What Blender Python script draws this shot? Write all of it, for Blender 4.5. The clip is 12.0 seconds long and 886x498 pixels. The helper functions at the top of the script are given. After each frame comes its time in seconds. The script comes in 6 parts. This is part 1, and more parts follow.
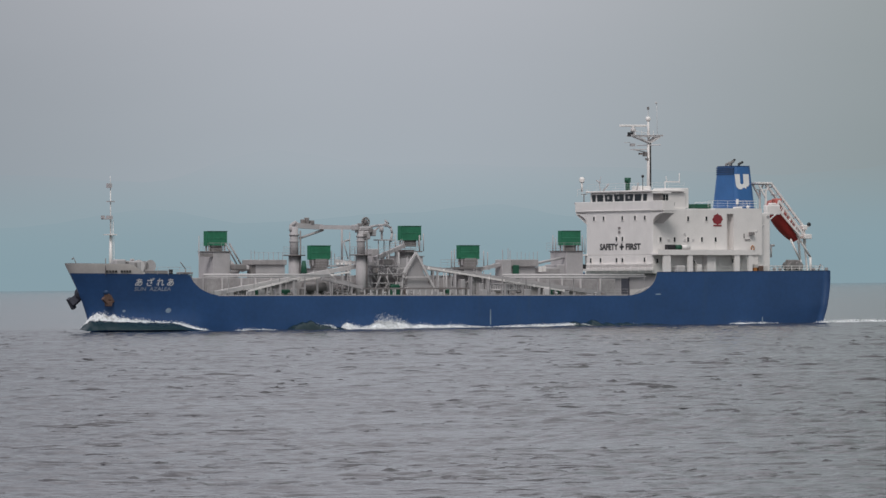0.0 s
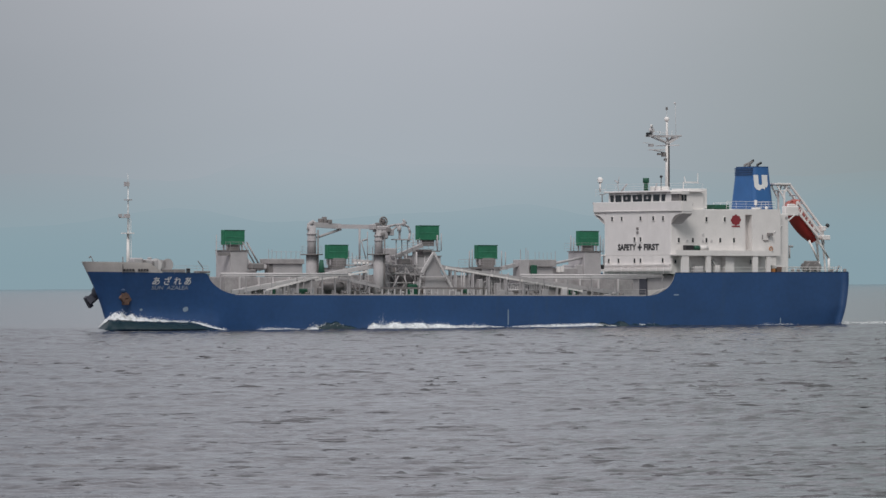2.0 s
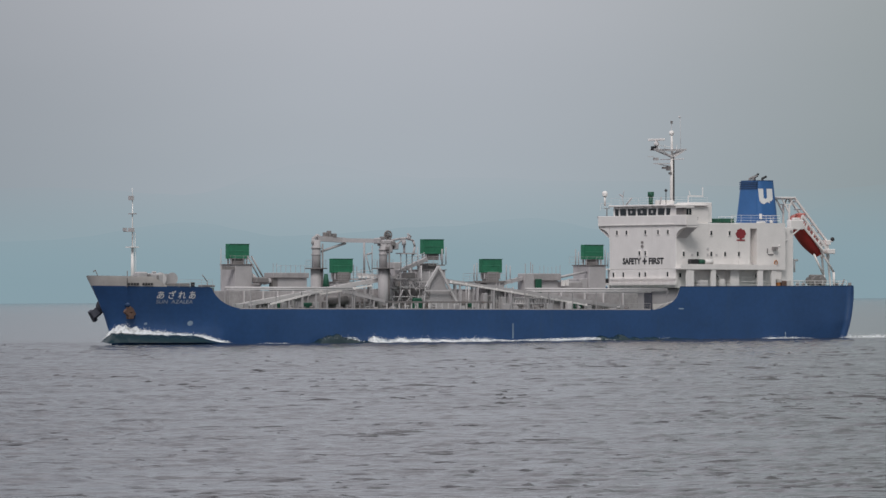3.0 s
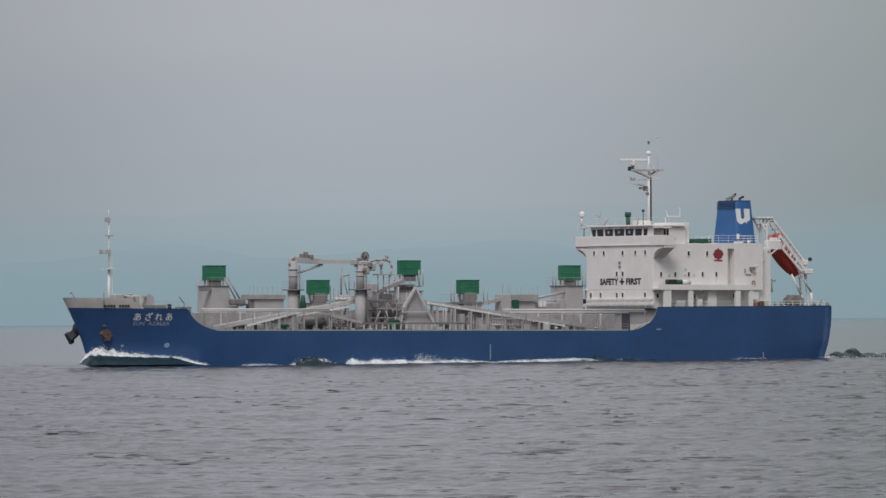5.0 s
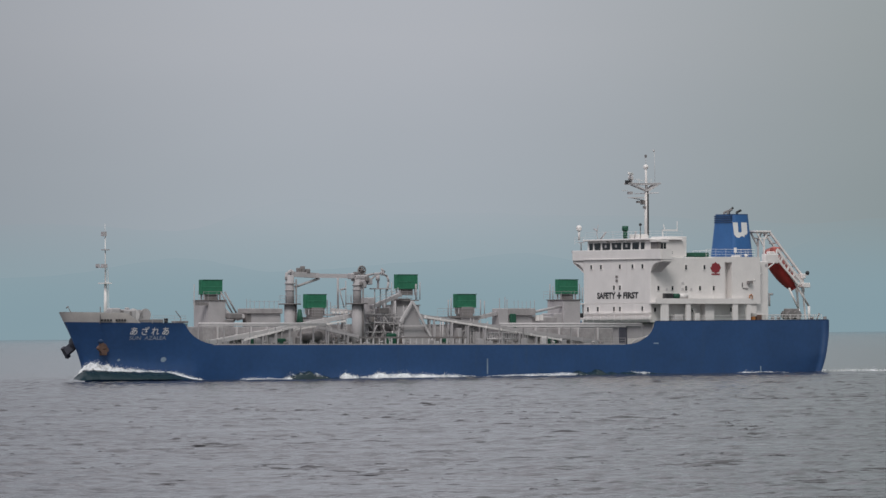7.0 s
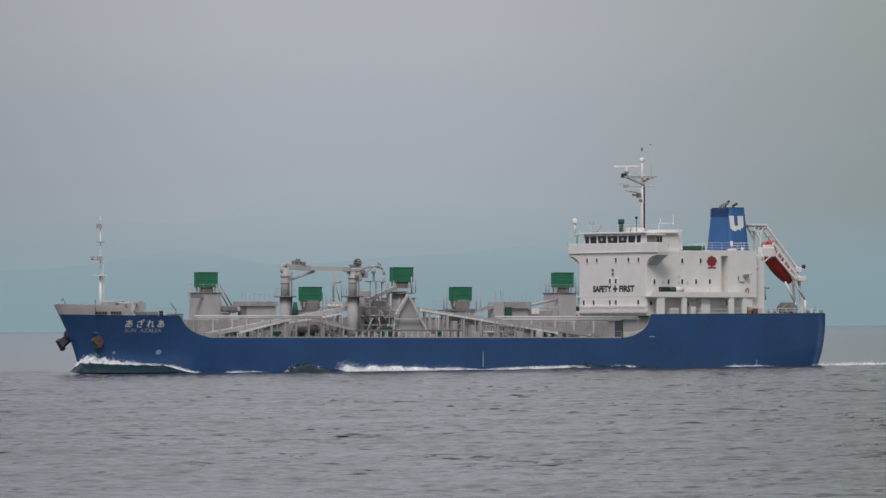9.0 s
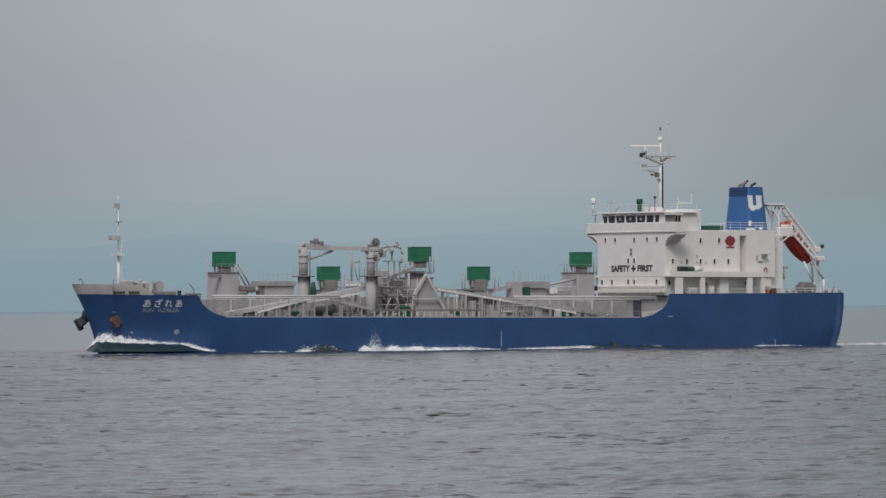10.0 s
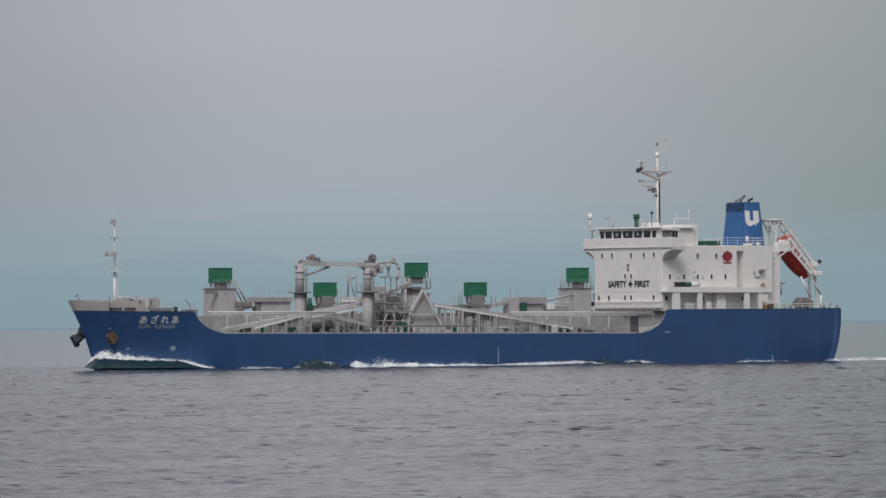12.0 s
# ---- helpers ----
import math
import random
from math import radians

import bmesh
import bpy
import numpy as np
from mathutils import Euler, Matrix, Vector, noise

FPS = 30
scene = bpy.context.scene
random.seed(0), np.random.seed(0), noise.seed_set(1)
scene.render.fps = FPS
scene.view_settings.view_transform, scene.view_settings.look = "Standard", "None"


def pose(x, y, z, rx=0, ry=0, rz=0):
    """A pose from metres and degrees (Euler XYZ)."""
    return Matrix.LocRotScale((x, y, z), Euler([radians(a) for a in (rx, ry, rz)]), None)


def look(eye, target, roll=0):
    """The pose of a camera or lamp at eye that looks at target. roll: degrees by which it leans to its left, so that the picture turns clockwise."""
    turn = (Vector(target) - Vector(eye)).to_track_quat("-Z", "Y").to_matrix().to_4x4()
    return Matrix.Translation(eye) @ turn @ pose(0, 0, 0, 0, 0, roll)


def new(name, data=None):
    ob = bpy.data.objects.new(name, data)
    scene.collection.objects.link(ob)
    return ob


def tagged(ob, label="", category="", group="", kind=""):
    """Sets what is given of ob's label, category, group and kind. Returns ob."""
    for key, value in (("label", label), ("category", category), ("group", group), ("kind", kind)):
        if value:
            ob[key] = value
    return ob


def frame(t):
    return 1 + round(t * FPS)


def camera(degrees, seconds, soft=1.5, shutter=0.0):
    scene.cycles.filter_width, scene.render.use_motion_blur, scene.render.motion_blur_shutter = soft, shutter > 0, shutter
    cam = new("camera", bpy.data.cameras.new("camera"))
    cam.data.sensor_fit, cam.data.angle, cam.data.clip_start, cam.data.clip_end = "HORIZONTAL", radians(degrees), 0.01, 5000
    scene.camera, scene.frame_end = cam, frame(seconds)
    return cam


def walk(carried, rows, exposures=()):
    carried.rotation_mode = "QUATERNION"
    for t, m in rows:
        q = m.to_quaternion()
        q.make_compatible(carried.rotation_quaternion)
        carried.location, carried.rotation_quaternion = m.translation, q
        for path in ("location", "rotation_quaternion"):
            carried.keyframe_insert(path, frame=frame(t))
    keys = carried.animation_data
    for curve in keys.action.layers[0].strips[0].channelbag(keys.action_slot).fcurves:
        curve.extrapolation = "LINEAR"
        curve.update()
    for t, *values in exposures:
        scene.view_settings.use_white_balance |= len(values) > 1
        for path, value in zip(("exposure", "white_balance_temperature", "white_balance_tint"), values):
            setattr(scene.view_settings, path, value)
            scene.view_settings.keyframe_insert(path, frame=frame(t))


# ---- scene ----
# A cement carrier under way in grey weather, filmed with a long lens from another vessel.

# ---- camera ----
cam = camera(6.232, 12.0, soft=1.5)
CAM_SPEED = (-4.0, -1.52)          # the filming vessel's way over the water, m/s
EYE = 6.30

# seconds, yaw, pitch, roll in degrees
AIM = [
    (0, 0.1228, 0.1935, -0.5707),
    (0.5, 0.0567, 0.1172, -0.5687),
    (1, 0.1041, 0.1179, -0.4089),
    (1.5, -0.0373, 0.1629, -0.4476),
    (2, 0.2199, 0.1930, -0.3565),
    (2.5, 0.2391, 0.2048, -0.3615),
    (3, 0.2381, 0.2912, -0.3653),
    (3.2, 0.2931, 0.3321, -0.4193),
    (4.8, 0.0981, 0.4442, -0.5076),
    (5, 0.0468, 0.4385, -0.5249),
    (5.5, -0.0506, 0.4373, -0.5042),
    (6, -0.1113, 0.5710, -0.5090),
    (6.5, -0.0665, 0.5975, -0.4996),
    (7, -0.0045, 0.5375, -0.5627),
    (7.2, -0.0251, 0.5348, -0.5410),
    (8.8, -0.0461, 0.4929, -0.4943),
    (9, -0.0627, 0.4883, -0.4591),
    (9.5, 0.0717, 0.3965, -0.4537),
    (10, 0.0521, 0.3463, -0.4618),
    (10.5, 0.0491, 0.3499, -0.4805),
    (11, 0.0254, 0.3852, -0.4733),
    (11.5, 0.0038, 0.4275, -0.4766),
    (12, -0.0011, 0.4580, -0.5429),
]


def aimed(t, yaw, pitch, roll):
    eye = Vector((CAM_SPEED[0] * t, CAM_SPEED[1] * t, EYE))
    a, b = radians(yaw), radians(pitch)
    way = Vector((-math.sin(a) * math.cos(b), math.cos(a) * math.cos(b), math.sin(b)))
    return look(eye, eye + 1000 * way, roll)


walk(cam, [(t, aimed(t, a, b, c)) for t, a, b, c in AIM], [(0.0, 0.10), (3.0, 0.12), (5.0, 0.08), (9.0, 0.06), (12.0, 0.08)])

# ---- sky and light ----
world = bpy.data.worlds.new("overcast")
scene.world = world
world.use_nodes = True
wn, wl = world.node_tree.nodes, world.node_tree.links
wn.clear()
w_out = wn.new("ShaderNodeOutputWorld")
w_bg = wn.new("ShaderNodeBackground")
w_sky = wn.new("ShaderNodeTexSky")
w_sky.sky_type, w_sky.sun_disc = "NISHITA", False
w_sky.sun_elevation, w_sky.sun_rotation = radians(46.5), radians(191)
w_co = wn.new("ShaderNodeTexCoord")
w_sep = wn.new("ShaderNodeSeparateXYZ")
w_ramp = wn.new("ShaderNodeValToRGB")
w_ramp.color_ramp.interpolation = "B_SPLINE"
stops = [(0.0, (0.288, 0.350, 0.398)), (0.010, (0.305, 0.355, 0.402)), (0.020, (0.327, 0.360, 0.407)), (0.034, (0.345, 0.362, 0.408)),
         (0.25, (0.465, 0.460, 0.490)), (1.0, (1.00, 0.98, 1.04))]
el = w_ramp.color_ramp.elements
el[0].position, el[0].color = stops[0][0], (*stops[0][1], 1)
el[1].position, el[1].color = stops[-1][0], (*stops[-1][1], 1)
for p, c in stops[1:-1]:
    e = el.new(p)
    e.color = (*c, 1)
w_noise = wn.new("ShaderNodeTexNoise")
w_noise.inputs["Scale"].default_value, w_noise.inputs["Detail"].default_value = 9.0, 3.0
w_map = wn.new("ShaderNodeMapping")
w_map.inputs["Scale"].default_value = (1, 1, 4)
w_var = wn.new("ShaderNodeMapRange")
w_var.inputs["To Min"].default_value, w_var.inputs["To Max"].default_value = 0.93, 1.07
w_mul = wn.new("ShaderNodeMix")
w_mul.data_type, w_mul.blend_type = "RGBA", "MULTIPLY"
w_mul.inputs[0].default_value = 1.0
w_add = wn.new("ShaderNodeMix")
w_add.data_type, w_add.blend_type = "RGBA", "ADD"
w_add.inputs[0].default_value = 0.006
wl.new(w_co.outputs["Generated"], w_sep.inputs[0])
wl.new(w_sep.outputs["Z"], w_ramp.inputs[0])
wl.new(w_co.outputs["Generated"], w_map.inputs[0])
wl.new(w_map.outputs[0], w_noise.inputs["Vector"])
wl.new(w_noise.outputs["Fac"], w_var.inputs["Value"])
wl.new(w_ramp.outputs[0], w_mul.inputs[6])
wl.new(w_var.outputs[0], w_mul.inputs[7])
# the sky darkens and turns greener towards the right
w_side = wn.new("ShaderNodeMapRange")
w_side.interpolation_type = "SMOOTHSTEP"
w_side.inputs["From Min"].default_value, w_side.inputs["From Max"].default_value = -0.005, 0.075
w_right_tint = wn.new("ShaderNodeMix")
w_right_tint.data_type, w_right_tint.blend_type = "RGBA", "MULTIPLY"
w_right_tint.inputs[7].default_value = (0.64, 0.69, 0.645, 1)
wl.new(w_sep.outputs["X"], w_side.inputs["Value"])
wl.new(w_side.outputs[0], w_right_tint.inputs[0])
wl.new(w_mul.outputs[2], w_right_tint.inputs[6])
# lens vignetting at the left side, put into the sky colour
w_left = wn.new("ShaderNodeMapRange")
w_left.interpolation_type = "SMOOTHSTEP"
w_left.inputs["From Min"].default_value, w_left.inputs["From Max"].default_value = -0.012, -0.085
w_vignette = wn.new("ShaderNodeMix")
w_vignette.data_type, w_vignette.blend_type = "RGBA", "MULTIPLY"
w_vignette.inputs[7].default_value = (0.72, 0.73, 0.74, 1)
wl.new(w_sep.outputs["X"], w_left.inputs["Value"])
wl.new(w_left.outputs[0], w_vignette.inputs[0])
wl.new(w_right_tint.outputs[2], w_vignette.inputs[6])
wl.new(w_vignette.outputs[2], w_add.inputs[6])
wl.new(w_sky.outputs[0], w_add.inputs[7])
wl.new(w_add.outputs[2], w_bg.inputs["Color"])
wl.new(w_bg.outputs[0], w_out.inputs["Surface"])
w_bg.inputs["Strength"].default_value = 1.0

sun = new("sun", bpy.data.lights.new("sun", "SUN"))
sun.data.energy, sun.data.angle, sun.data.color = 1.40, radians(20), (1.0, 0.96, 0.92)
sun.matrix_world = look((-130, -650, 700), (0, 0, 0))


# ---- materials ----
def shade(name, colour, rough=0.5, metal=0.0, var=0.12, scale=0.6, fine=6.0, bump=0.0, streak=0.0, stain=(0.20, 0.10, 0.05), spec=0.5):
    """Weathered paint: colour with broad and fine variation, and stains that run down."""
    m = bpy.data.materials.new(name)
    m.use_nodes = True
    n, l = m.node_tree.nodes, m.node_tree.links
    b = n["Principled BSDF"]
    b.inputs["Metallic"].default_value = metal
    b.inputs["Specular IOR Level"].default_value = spec
    co = n.new("ShaderNodeTexCoord")

    def noise_at(s, detail, stretch=(1, 1, 1)):
        mp = n.new("ShaderNodeMapping")
        mp.inputs["Scale"].default_value = stretch
        t = n.new("ShaderNodeTexNoise")
        t.inputs["Scale"].default_value, t.inputs["Detail"].default_value = s, detail
        l.new(co.outputs["Object"], mp.inputs[0])
        l.new(mp.outputs[0], t.inputs["Vector"])
        return t.outputs["Fac"]

    def spread(v, lo, hi, a=0.3, z=0.7):
        r = n.new("ShaderNodeMapRange")
        r.inputs["From Min"].default_value, r.inputs["From Max"].default_value = a, z
        r.inputs["To Min"].default_value, r.inputs["To Max"].default_value = lo, hi
        l.new(v, r.inputs["Value"])
        return r.outputs[0]

    def mix(a, c, fac, mode="MIX"):
        x = n.new("ShaderNodeMix")
        x.data_type, x.blend_type = "RGBA", mode
        for v, i in ((a, 6), (c, 7), (fac, 0)):
            if isinstance(v, (tuple, float, int)):
                x.inputs[i].default_value = v
            else:
                l.new(v, x.inputs[i])
        return x.outputs[2]

    col = mix((*colour, 1), spread(noise_at(scale, 4), 1 - var, 1 + var), 1.0, "MULTIPLY")
    col = mix(col, spread(noise_at(fine, 3), 1 - var * 0.6, 1 + var * 0.6), 1.0, "MULTIPLY")
    if streak:
        col = mix(col, (*stain, 1), spread(noise_at(1.0, 5, (1.6, 1.6, 0.14)), 0.0, streak, 0.56, 0.78))
    l.new(col, b.inputs["Base Color"])
    l.new(spread(noise_at(fine * 0.7, 2), rough * 0.85, min(1, rough * 1.15)), b.inputs["Roughness"])
    if bump:
        bp = n.new("ShaderNodeBump")
        bp.inputs["Strength"].default_value, bp.inputs["Distance"].default_value = bump, 0.05
        l.new(noise_at(fine, 3), bp.inputs["Height"])
        l.new(bp.outputs[0], b.inputs["Normal"])
    return m


M_BLUE = shade("hull_blue_paint", (0.026, 0.078, 0.207), 0.42, var=0.10, scale=0.22, fine=2.0, streak=0.22, stain=(0.05, 0.09, 0.15))
M_FUNNEL = shade("funnel_blue_paint", (0.030, 0.118, 0.31), 0.4, var=0.08, streak=0.15, stain=(0.04, 0.07, 0.14))
M_FUNNEL_TOP = shade("dark_blue_paint", (0.018, 0.055, 0.14), 0.6)
M_WHITE = shade("white_paint", (0.82, 0.785, 0.77), 0.45, var=0.04, streak=0.12, stain=(0.48, 0.42, 0.37))
M_CREAM = shade("cream_bulwark_paint", (0.58, 0.55, 0.53), 0.5, var=0.08, streak=0.3, stain=(0.36, 0.29, 0.24))
M_GREY = shade("cement_dusted_grey_paint", (0.43, 0.41, 0.42), 0.75, var=0.08, streak=0.14, stain=(0.26, 0.22, 0.20), bump=0.1)
M_GREY_D = shade("dark_grey_steel", (0.22, 0.205, 0.205), 0.75, var=0.18, streak=0.3, bump=0.2)
M_TRUNK = shade("dusty_trunk_paint", (0.35, 0.33, 0.335), 0.8, var=0.16, scale=0.9, streak=0.25, stain=(0.17, 0.14, 0.12), bump=0.2)
M_PALE = shade("pale_grey_pipe_paint", (0.60, 0.575, 0.58), 0.6, var=0.08, streak=0.12, stain=(0.3, 0.25, 0.2))
M_GREEN = shade("green_canvas", (0.022, 0.165, 0.090), 0.7, var=0.16, scale=1.2, bump=0.3)
M_GREEN_L = shade("worn_green_canvas", (0.06, 0.25, 0.16), 0.7, var=0.2)
M_GREEN_D = shade("dark_green_paint", (0.012, 0.085, 0.05), 0.6)
M_DECK = shade("green_grey_deck_paint", (0.10, 0.16, 0.13), 0.8, var=0.2)
M_BLACK = shade("black_paint", (0.025, 0.025, 0.028), 0.5)
M_DOORWAY = shade("doorway_shade_and_anchor_grey", (0.075, 0.078, 0.10), 0.7)
M_RED = shade("red_lifeboat_shell", (0.36, 0.035, 0.030), 0.4, var=0.08)
M_RED_L = shade("faded_red_lifeboat_canopy", (0.48, 0.14, 0.12), 0.45, var=0.1)
M_EMBLEM = shade("dark_red_paint", (0.28, 0.035, 0.045), 0.5)
M_RUST = shade("rusty_steel", (0.12, 0.072, 0.056), 0.85, var=0.3, bump=0.4)
M_ORANGE = shade("orange_paint", (0.50, 0.20, 0.06), 0.5)
M_LETTER = shade("white_lettering", (0.72, 0.72, 0.72), 0.5, var=0.05)
M_LETTER_DIM = shade("dull_white_lettering", (0.30, 0.34, 0.40), 0.6, var=0.2, fine=3.0)
M_LINES = shade("draught_mark_paint", (0.25, 0.33, 0.42), 0.6, var=0.2)
M_FOAM = shade("sea_foam", (0.84, 0.86, 0.88), 0.9, var=0.08, scale=1.5, fine=5.0, bump=0.10)


def lacy(m):
    """Opens small holes in a foam skin."""
    n, l = m.node_tree.nodes, m.node_tree.links
    b = n["Principled BSDF"]
    co, t, r = n.new("ShaderNodeTexCoord"), n.new("ShaderNodeTexNoise"), n.new("ShaderNodeMapRange")
    t.inputs["Scale"].default_value, t.inputs["Detail"].default_value = 2.4, 6
    r.inputs["From Min"].default_value, r.inputs["From Max"].default_value = 0.34, 0.50
    r.inputs["To Min"].default_value, r.inputs["To Max"].default_value = 0.55, 1.0
    l.new(co.outputs["Object"], t.inputs["Vector"])
    l.new(t.outputs["Fac"], r.inputs["Value"])
    b.inputs["Subsurface Weight"].default_value = 0.6
    b.inputs["Subsurface Radius"].default_value = (0.4, 0.4, 0.4)
    l.new(r.outputs[0], b.inputs["Alpha"])


lacy(M_FOAM)


def glass_material():
    m = bpy.data.materials.new("dark_window_glass")
    m.use_nodes = True
    b = m.node_tree.nodes["Principled BSDF"]
    b.inputs["Base Color"].default_value = (0.012, 0.016, 0.020, 1)
    b.inputs["Roughness"].default_value = 0.06
    return m


M_GLASS = glass_material()


def water_material(name, colour, bump):
    m = bpy.data.materials.new(name)
    m.use_nodes = True
    n, l = m.node_tree.nodes, m.node_tree.links
    b = n["Principled BSDF"]
    b.inputs["IOR"].default_value = 1.333
    b.inputs["Roughness"].default_value = 0.09
    co = n.new("ShaderNodeTexCoord")
    broad = n.new("ShaderNodeTexNoise")
    broad.inputs["Scale"].default_value, broad.inputs["Detail"].default_value = 0.03, 4
    ramp = n.new("ShaderNodeValToRGB")
    ramp.color_ramp.elements[0].position, ramp.color_ramp.elements[0].color = 0.35, (*[c * 0.88 for c in colour], 1)
    ramp.color_ramp.elements[1].position, ramp.color_ramp.elements[1].color = 0.65, (*[c * 1.12 for c in colour], 1)
    l.new(co.outputs["Object"], broad.inputs["Vector"])
    l.new(broad.outputs["Fac"], ramp.inputs[0])
    l.new(ramp.outputs[0], b.inputs["Base Color"])
    last = None
    for s, d, k in ((1.3, 0.16, 4), (3.6, 0.04, 3)):
        t = n.new("ShaderNodeTexNoise")
        t.inputs["Scale"].default_value, t.inputs["Detail"].default_value = s, k
        bp = n.new("ShaderNodeBump")
        bp.inputs["Strength"].default_value, bp.inputs["Distance"].default_value = bump, d
        l.new(co.outputs["Object"], t.inputs["Vector"])
        l.new(t.outputs["Fac"], bp.inputs["Height"])
        if last:
            l.new(last.outputs[0], bp.inputs["Normal"])
        last = bp
    l.new(last.outputs[0], b.inputs["Normal"])
    return m


M_WATER = water_material("grey_sea_water", (0.050, 0.046, 0.051), 0.42)
M_WAVE = water_material("dark_churned_water", (0.018, 0.036, 0.045), 0.3)


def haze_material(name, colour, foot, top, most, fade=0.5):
    """Far land with its haze put into the colour: a plain glow that thins out towards the ridge."""
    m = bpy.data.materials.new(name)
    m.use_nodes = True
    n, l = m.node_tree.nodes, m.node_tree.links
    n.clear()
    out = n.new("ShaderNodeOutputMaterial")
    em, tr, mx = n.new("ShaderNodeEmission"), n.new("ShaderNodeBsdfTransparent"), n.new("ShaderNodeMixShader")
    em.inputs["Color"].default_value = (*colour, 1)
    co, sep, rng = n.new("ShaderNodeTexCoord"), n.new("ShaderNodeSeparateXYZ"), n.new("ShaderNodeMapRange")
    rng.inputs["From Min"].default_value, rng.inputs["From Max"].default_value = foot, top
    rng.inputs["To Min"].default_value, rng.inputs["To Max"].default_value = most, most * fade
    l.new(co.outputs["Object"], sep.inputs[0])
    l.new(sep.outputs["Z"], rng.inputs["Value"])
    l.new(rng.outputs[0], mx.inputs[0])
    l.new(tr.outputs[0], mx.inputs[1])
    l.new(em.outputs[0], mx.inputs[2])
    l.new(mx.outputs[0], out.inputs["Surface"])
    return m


# ---- building blocks ----
def add_box(bm, x0, x1, y0, y1, z0, z1, top=1.0, bevel=0.0):
    r = bmesh.ops.create_cube(bm, size=1)
    for v in r["verts"]:
        k = top if v.co.z > 0 else 1.0
        v.co = Vector(((x0 + x1) / 2 + v.co.x * (x1 - x0) * k, (y0 + y1) / 2 + v.co.y * (y1 - y0) * k, (z0 + z1) / 2 + v.co.z * (z1 - z0)))
    if bevel:
        edges = list({e for v in r["verts"] for e in v.link_edges})
        bmesh.ops.bevel(bm, geom=edges, offset=bevel, segments=1, affect="EDGES")


def add_tube(bm, p, q, r0, r1=None, sides=8):
    p, q = Vector(p), Vector(q)
    r1 = r0 if r1 is None else r1
    d = q - p
    res = bmesh.ops.create_cone(bm, cap_ends=True, segments=sides, radius1=r0, radius2=r1, depth=d.length)
    m = Matrix.Translation((p + q) / 2) @ d.to_track_quat("Z", "Y").to_matrix().to_4x4()
    bmesh.ops.transform(bm, matrix=m, verts=res["verts"])
    if sides > 5:
        for f in {f for v in res["verts"] for f in v.link_faces}:
            f.smooth = len(f.verts) == 4


def add_beam(bm, p, q, w, h):
    """A square-section beam from p to q, w wide and h high."""
    p, q = Vector(p), Vector(q)
    d = q - p
    r = bmesh.ops.create_cube(bm, size=1)
    side = d.cross(Vector((0, 0, 1)))
    side = side.normalized() if side.length > 1e-6 else Vector((0, 1, 0))
    up = side.cross(d).normalized()
    for v in r["verts"]:
        v.co = (p + q) / 2 + d * v.co.x + side * v.co.y * w + up * v.co.z * h


def add_ball(bm, c, r, squash=1.0):
    res = bmesh.ops.create_uvsphere(bm, u_segments=14, v_segments=8, radius=r)
    for v in res["verts"]:
        v.co = Vector((v.co.x, v.co.y, v.co.z * squash)) + Vector(c)
    for f in {f for v in res["verts"] for f in v.link_faces}:
        f.smooth = True


def add_path(bm, pts, r, sides=8):
    for a, b in zip(pts[:-1], pts[1:]):
        add_tube(bm, a, b, r, sides=sides)
    for c in pts[1:-1]:
        add_ball(bm, c, r)


def part(name, bm, material, parent, label="", at=(0, 0, 0)):
    me = bpy.data.meshes.new(name)
    bm.to_mesh(me)
    bm.free()
    me.materials.append(material)
    ob = new(name, me)
    ob.parent, ob.location = parent, at
    if label:
        ob["label"] = label
    return ob


def again(ob, at):
    """Another piece on the same mesh under the same thing."""
    o = new(ob.name.split(".")[0], ob.data)
    o.parent, o.location = ob.parent, at
    return o


def boxes(name, material, parent, *sizes, label="", bevel=0.0):
    made = []
    for s in sizes:
        bm = bmesh.new()
        add_box(bm, *s, bevel=bevel)
        made.append(part(name, bm, material, parent, label))
    return made[0]


SINGLE = ("pole", "pipe", "hanging_pipe", "stair", "side_pipe", "strut", "collar", "manifold", "ladder", "brace", "duct", "aerial", "platform_rail", "searchlight_arm")


def tubes(name, material, parent, *runs, label="", sides=8):
    made = []
    bm = bmesh.new()
    for i, (p, q, r) in enumerate(runs):
        add_tube(bm, p, q, r, sides=sides)
        if name in SINGLE or i == len(runs) - 1:
            made.append(part(name, bm, material, parent, label))
            bm = bmesh.new()
    return made[0]


